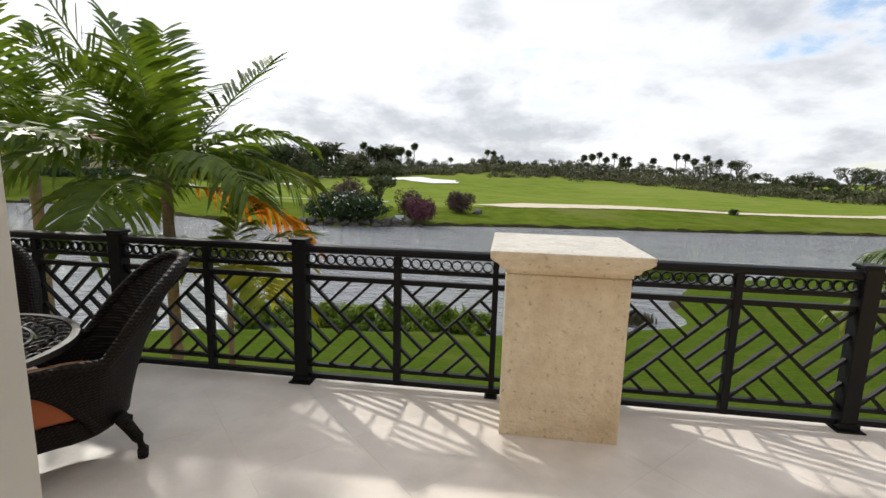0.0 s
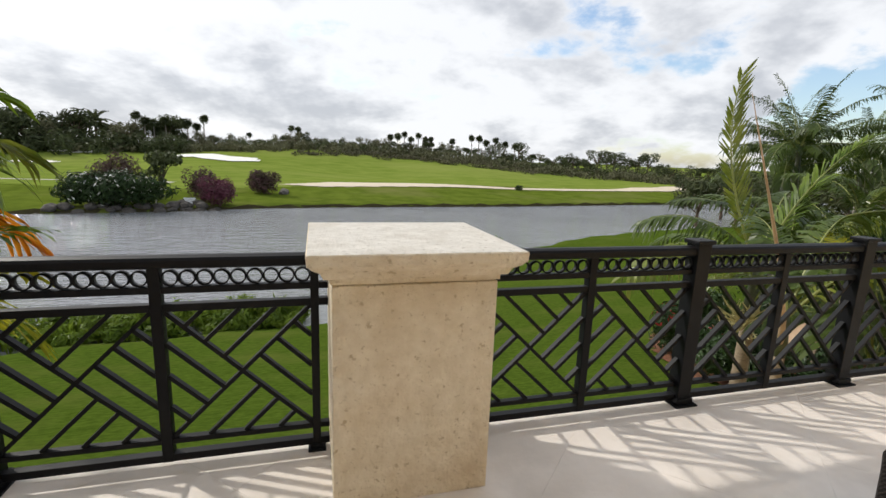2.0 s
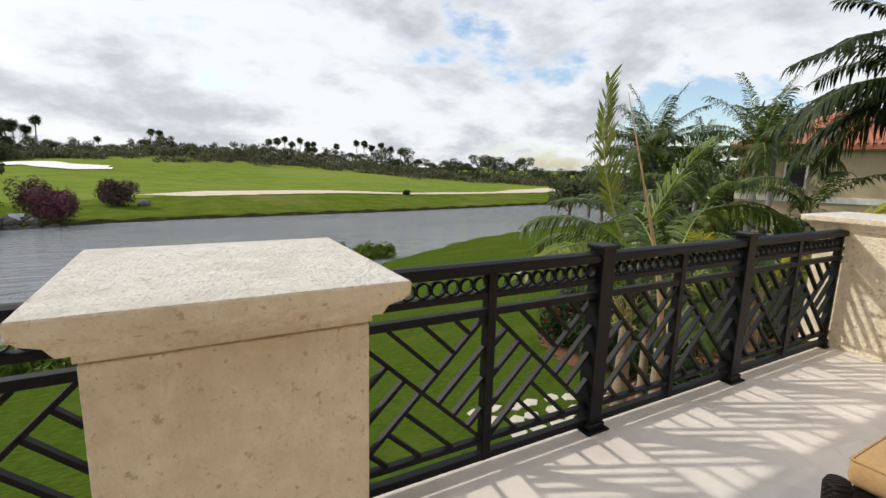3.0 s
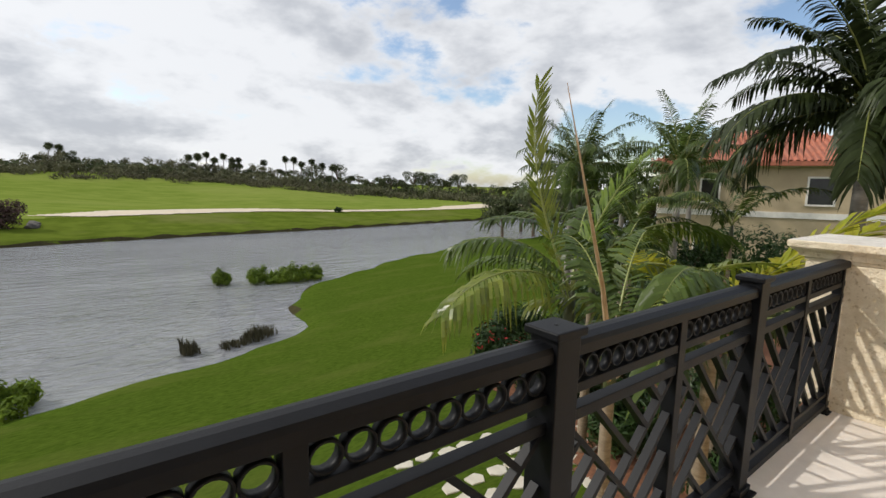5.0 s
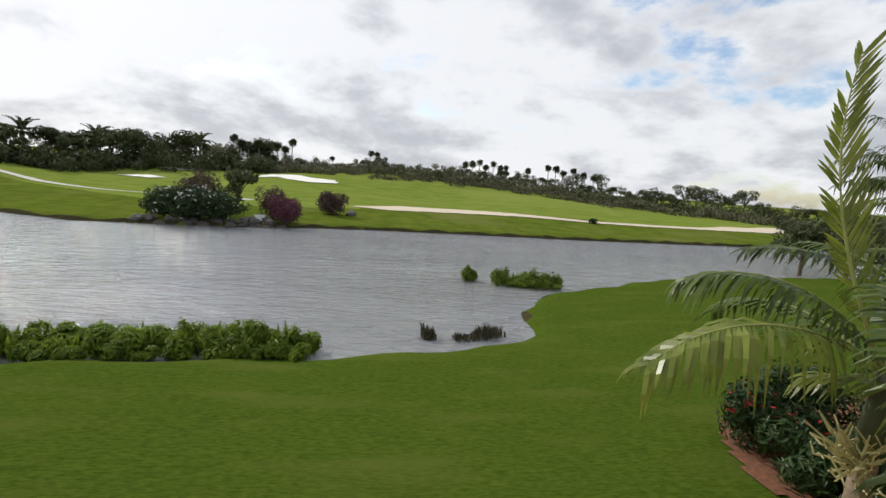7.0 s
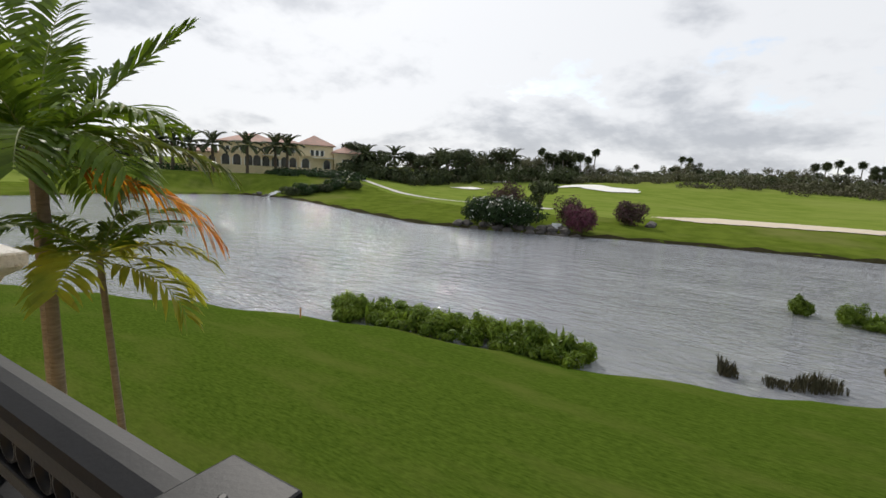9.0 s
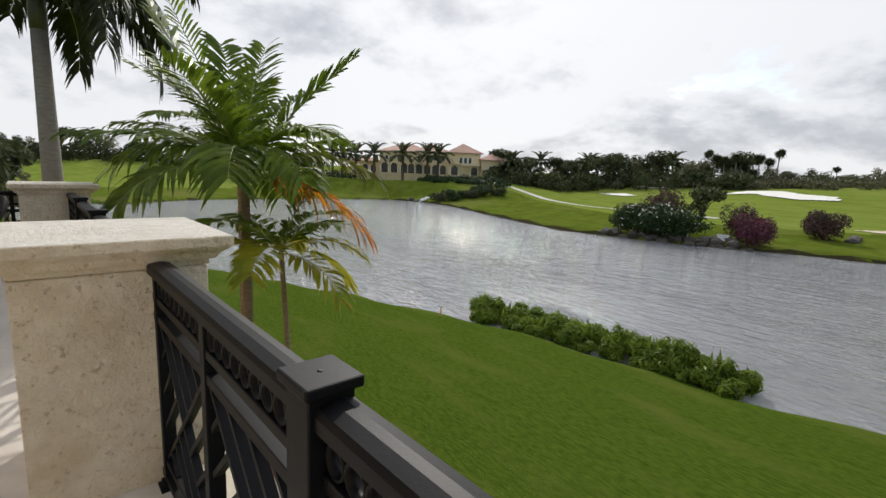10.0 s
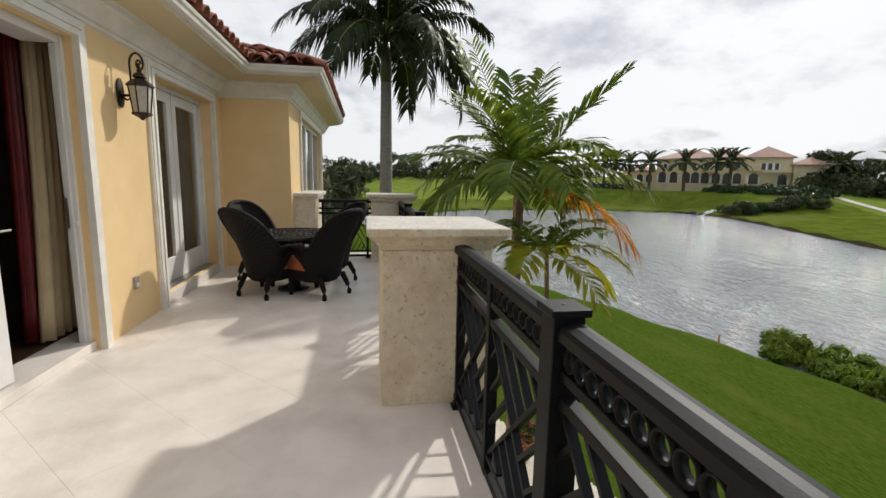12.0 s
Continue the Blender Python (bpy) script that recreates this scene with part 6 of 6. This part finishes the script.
def hip_roof(x0, x1, y0, y1, z, h, o=0.8):
    bm = bmesh.new()
    x0, x1, y0, y1 = x0 - o, x1 + o, y0 - o, y1 + o
    w = min(x1 - x0, y1 - y0) / 2
    a = [bm.verts.new(p) for p in ((x0, y0, z), (x1, y0, z), (x1, y1, z), (x0, y1, z))]
    if x1 - x0 >= y1 - y0:
        b = [bm.verts.new(p) for p in ((x0 + w, (y0 + y1) / 2, z + h), (x1 - w, (y0 + y1) / 2, z + h))]
        fs = ((a[0], a[1], b[1], b[0]), (a[1], a[2], b[1]), (a[2], a[3], b[0], b[1]), (a[3], a[0], b[0]))
    else:
        b = [bm.verts.new(p) for p in (((x0 + x1) / 2, y0 + w, z + h), ((x0 + x1) / 2, y1 - w, z + h))]
        fs = ((a[0], a[1], b[0]), (a[1], a[2], b[1], b[0]), (a[2], a[3], b[1]), (a[3], a[0], b[0], b[1]))
    for f in fs:
        bm.faces.new(f)
    low = [bm.verts.new((v.co.x, v.co.y, z - 0.25)) for v in a]
    for k in range(4):
        bm.faces.new((a[k], low[k], low[(k + 1) % 4], a[(k + 1) % 4]))
    bm.faces.new(low[::-1])
    bmesh.ops.recalc_face_normals(bm, faces=bm.faces)
    return bm


def arch_bm(w, h, d=0.12, arched=True):
    bm = bmesh.new()
    out = [(-w / 2, 0), (w / 2, 0)]
    if arched:
        out += [(w / 2 * math.cos(a), h - w / 2 + w / 2 * math.sin(a)) for a in [math.pi * k / 8 for k in range(9)]]
    else:
        out += [(w / 2, h), (-w / 2, h)]
    f, b = [[bm.verts.new((x, y, z)) for x, z in out] for y in (-d, 0.05)]
    bm.faces.new(f)
    for k in range(len(out)):
        bm.faces.new((f[k], b[k], b[(k + 1) % len(out)], f[(k + 1) % len(out)]))
    bmesh.ops.recalc_face_normals(bm, faces=bm.faces)
    return bm


cx, cy = 2 + 150 * math.sin(radians(-53)), 150 * math.cos(radians(-53))
cz = 1.2
club = thing("clubhouse", pose(cx, cy, cz, 0, 0, 53), "long cream two-storey clubhouse with faded terracotta hip roofs", "building")
for x0, x1, y0, y1, h, rh in ((-7.3, 4.2, 0, 11, 6.9, 2.2), (4.0, 15.2, 4, 15, 7.5, 2.6), (15.0, 25.4, 1.5, 14, 7.4, 3.2), (25.6, 33.6, 0, 10, 5.4, 2.1), (-17, -7.5, 4, 13, 3.6, 1.7), (-4, 8, 12, 22, 8.0, 2.4)):
    part("wall", boxes((x0, x1, y0, y1, -3.0, h)), CLUB_WALL, club)
    part("cornice", boxes((x0 - 0.3, x1 + 0.3, y0 - 0.3, y1 + 0.3, h - 0.35, h - 0.26)), TRIM_WHITE, club)
    part("roof", hip_roof(x0, x1, y0, y1, h, rh), CLUB_ROOF, club, "faded terracotta hip roof")


def archway(x, y, z, w, h, arched=True, name="archway"):
    p = part(name, arch_bm(w, h, arched=arched), DARK_GLASS, club, at=pose(x, y, z))
    for q in (-w / 2 - 0.15, w / 2 + 0.15):
        part("jamb", boxes((q - 0.13, q + 0.13, -0.22, 0.0, 0, h - w / 2 * arched)), TRIM_WHITE, p)
    return p


for x in (-5.6, -2.6, 0.6, 2.9):
    archway(x, 0, 0.1, 2.0, 3.1)
for x in (-5.0, -1.2, 2.4):
    archway(x, 0, 4.3, 0.8, 1.1, False, "window")
for x in (5.5, 8.2, 10.9, 13.4):
    archway(x, 4, 0.1, 2.0, 3.0)
    archway(x, 4, 4.5, 1.0, 1.4, False, "window")
for x in (19.0, 20.5, 22.0):
    archway(x, 1.5, 4.0, 0.9, 1.7, False, "window")
archway(17.0, 1.5, 0.1, 2.2, 3.0)
archway(23.5, 1.5, 0.1, 2.0, 2.8)
archway(29.8, 0, 0.4, 3.2, 2.9, False, "window")
for x in (-15, -12, -9.4):
    archway(x, 4, 0.1, 1.7, 2.4)
part("awning", boxes((4.4, 9.4, 0.5, 3.7, 3.4, 3.6)), TRIM_WHITE, club, "white canvas awning")
part("awning", boxes((19, 25.4, -2.0, 1.2, 3.3, 3.5)), TRIM_WHITE, club, "white canvas awning")
part("balcony", boxes((15.4, 18.4, 0.3, 1.45, 3.7, 3.9), (15.4, 18.4, 0.3, 0.42, 3.9, 4.8)), CLUB_WALL, club)
part("terrace_wall", boxes((-20, 15, -9.3, -9.0, -3.5, -0.25)), CLUB_WALL, club, "low stone terrace wall")
for az, d, h in ((-61.3, 138, 9.4), (-60.2, 137, 9.6), (-58.6, 138, 9.3), (-56.4, 138, 9.6), (-52.9, 137, 9.8), (-49.9, 137, 9.8), (-48.6, 136, 9.6), (-40.0, 150, 8.5), (-63.0, 140, 9.0)):
    plant("date", az, d, h)
understory("undergrowth", -50, -40, 128, 1.5, 2600, 0.7, LEAF_SHRUB, 407, "dark shrubs below the clubhouse")
understory("undergrowth", -72, -58.5, 139, 1.9, 3000, 0.5, LEAF_SHRUB, 408, "clipped hedge in front of the clubhouse")

# ---- neighbouring house ----
HOUSE_WALL = material("tan_stucco", (0.52, 0.42, 0.27), (0.46, 0.37, 0.23), 0.9, scale=1.5, stain=(0.42, 0.33, 0.21), stain_scale=0.4)
nh = thing("neighbour_house", pose(2 + 33 * math.sin(radians(69.6)), 33 * math.cos(radians(69.6)), -4.3, 0, 0, -62), "cream two-storey neighbouring house with a red tiled roof", "house")
part("wall", boxes((-4.5, 9, 0, 10, -0.6, 7.6)), HOUSE_WALL, nh)
part("band", boxes((-4.56, 9.06, -0.08, 10.06, 4.35, 4.7)), TRIM_WHITE, nh, "pale moulded string course")
part("cornice", boxes((-4.7, 9.2, -0.25, 10.2, 7.35, 7.62)), TRIM_WHITE, nh)
roof = part("roof", hip_roof(-4.5, 9, 0, 10, 7.65, 2.3, 0.6), TILE_FAR, nh, "red barrel-tile hip roof")
for k in range(44):
    x = -5.0 + k * 0.33
    lo, hi = Vector((x, -0.6, 7.66)), None
    run = min(5.6, max(0.3, x + 5.1), max(0.3, 9.6 - x))
    part("roof_rib", tube([lo, lo + Vector((0, run, run * 2.3 / 5.6 + 0.02))], 0.10, 6, None, False), TILE_FAR, roof)
for x, z, w, h in ((-1.6, 5.2, 0.95, 1.35), (4.0, 5.2, 1.2, 1.5), (-1.6, 1.4, 1.2, 1.6)):
    win = part("window", boxes((x - w / 2, x + w / 2, -0.04, 0.02, z, z + h)), DARK_GLASS, nh)
    part("window_frame", boxes((x - w / 2 - 0.1, x - w / 2, -0.09, 0, z - 0.1, z + h + 0.1), (x + w / 2, x + w / 2 + 0.1, -0.09, 0, z - 0.1, z + h + 0.1), (x - w / 2, x + w / 2, -0.09, 0, z + h, z + h + 0.1), (x - w / 2, x + w / 2, -0.12, 0, z - 0.1, z)), TRIM_WHITE, win)

# ---- paved strip below the terrace with a flower pot ----
draped("patio", [(-8, 0.7), (-2.6, 0.7), (-2.7, 4.7), (-3.2, 4.5), (-4.3, 3.9), (-6.5, 2.9), (-8, 2.5)], PAVER, "pale paved strip on the ground below the terrace", "paving", 0.05, 0.11)
TERRACOTTA = material("terracotta_pot", (0.36, 0.13, 0.06), (0.28, 0.10, 0.05), 0.85, scale=12)
t = thing("flower_pot", pose(-4.8, 3.05, land(-4.8, 3.05) + 0.05) @ Matrix.Diagonal((1.9, 1.9, 1.9, 1)), "terracotta pot of red flowers on the paving", "flower pot")
part("pot", lathe([(0.075, 0.0), (0.10, 0.14), (0.105, 0.16), (0.125, 0.165), (0.125, 0.20), (0.105, 0.20), (0.10, 0.17)], 20), TERRACOTTA, t, smooth=True)
part("leaves", leaf_cloud([(0, 0, 0.30, 0.17, 0.17, 0.13), (0.05, 0.04, 0.40, 0.11, 0.11, 0.09)], 260, 0.035, 501), LEAF_SHRUB, t)
part("blossom", leaf_cloud([(0, 0, 0.34, 0.17, 0.17, 0.13), (0.05, 0.04, 0.44, 0.10, 0.10, 0.08)], 90, 0.025, 502), RED_BLOOM, t)


# ---- floor slabs of the terrace, laid diagonally ----
def clip_poly(poly, axis, limit, keep_less):
    out = []
    for p, q in zip(poly, poly[1:] + poly[:1]):
        a, b = ((limit - p[axis]), (limit - q[axis])) if keep_less else ((p[axis] - limit), (q[axis] - limit))
        if a >= 0:
            out.append(p)
        if a * b < 0:
            u = a / (a - b)
            out.append((p[0] + (q[0] - p[0]) * u, p[1] + (q[1] - p[1]) * u))
    return out


SLAB, JOINT = 0.61, 0.0009
c45 = math.sqrt(0.5)
for i in range(-12, 16):
    for j in range(-14, 12):
        u0, v0 = i * SLAB, j * SLAB
        poly = [((u - v) * c45, (u + v) * c45 - 0.2) for u, v in ((u0, v0), (u0 + SLAB - JOINT, v0), (u0 + SLAB - JOINT, v0 + SLAB - JOINT), (u0, v0 + SLAB - JOINT))]
        for axis, limit, less in ((0, -5.5, False), (0, 7.2, True), (1, -2.318, False), (1, 0.58, True)):
            poly = clip_poly(poly, axis, limit, less) if poly else poly
        if len(poly) < 3:
            continue
        bm = bmesh.new()
        top, low = [[bm.verts.new((x, y, z)) for x, y in poly] for z in (0.0, -0.0025)]
        bm.faces.new(top)
        for k in range(len(poly)):
            bm.faces.new((top[k], low[k], low[(k + 1) % len(poly)], top[(k + 1) % len(poly)]))
        bmesh.ops.recalc_face_normals(bm, faces=bm.faces)
        part("slab", bm, FLOOR_STONE, terrace)
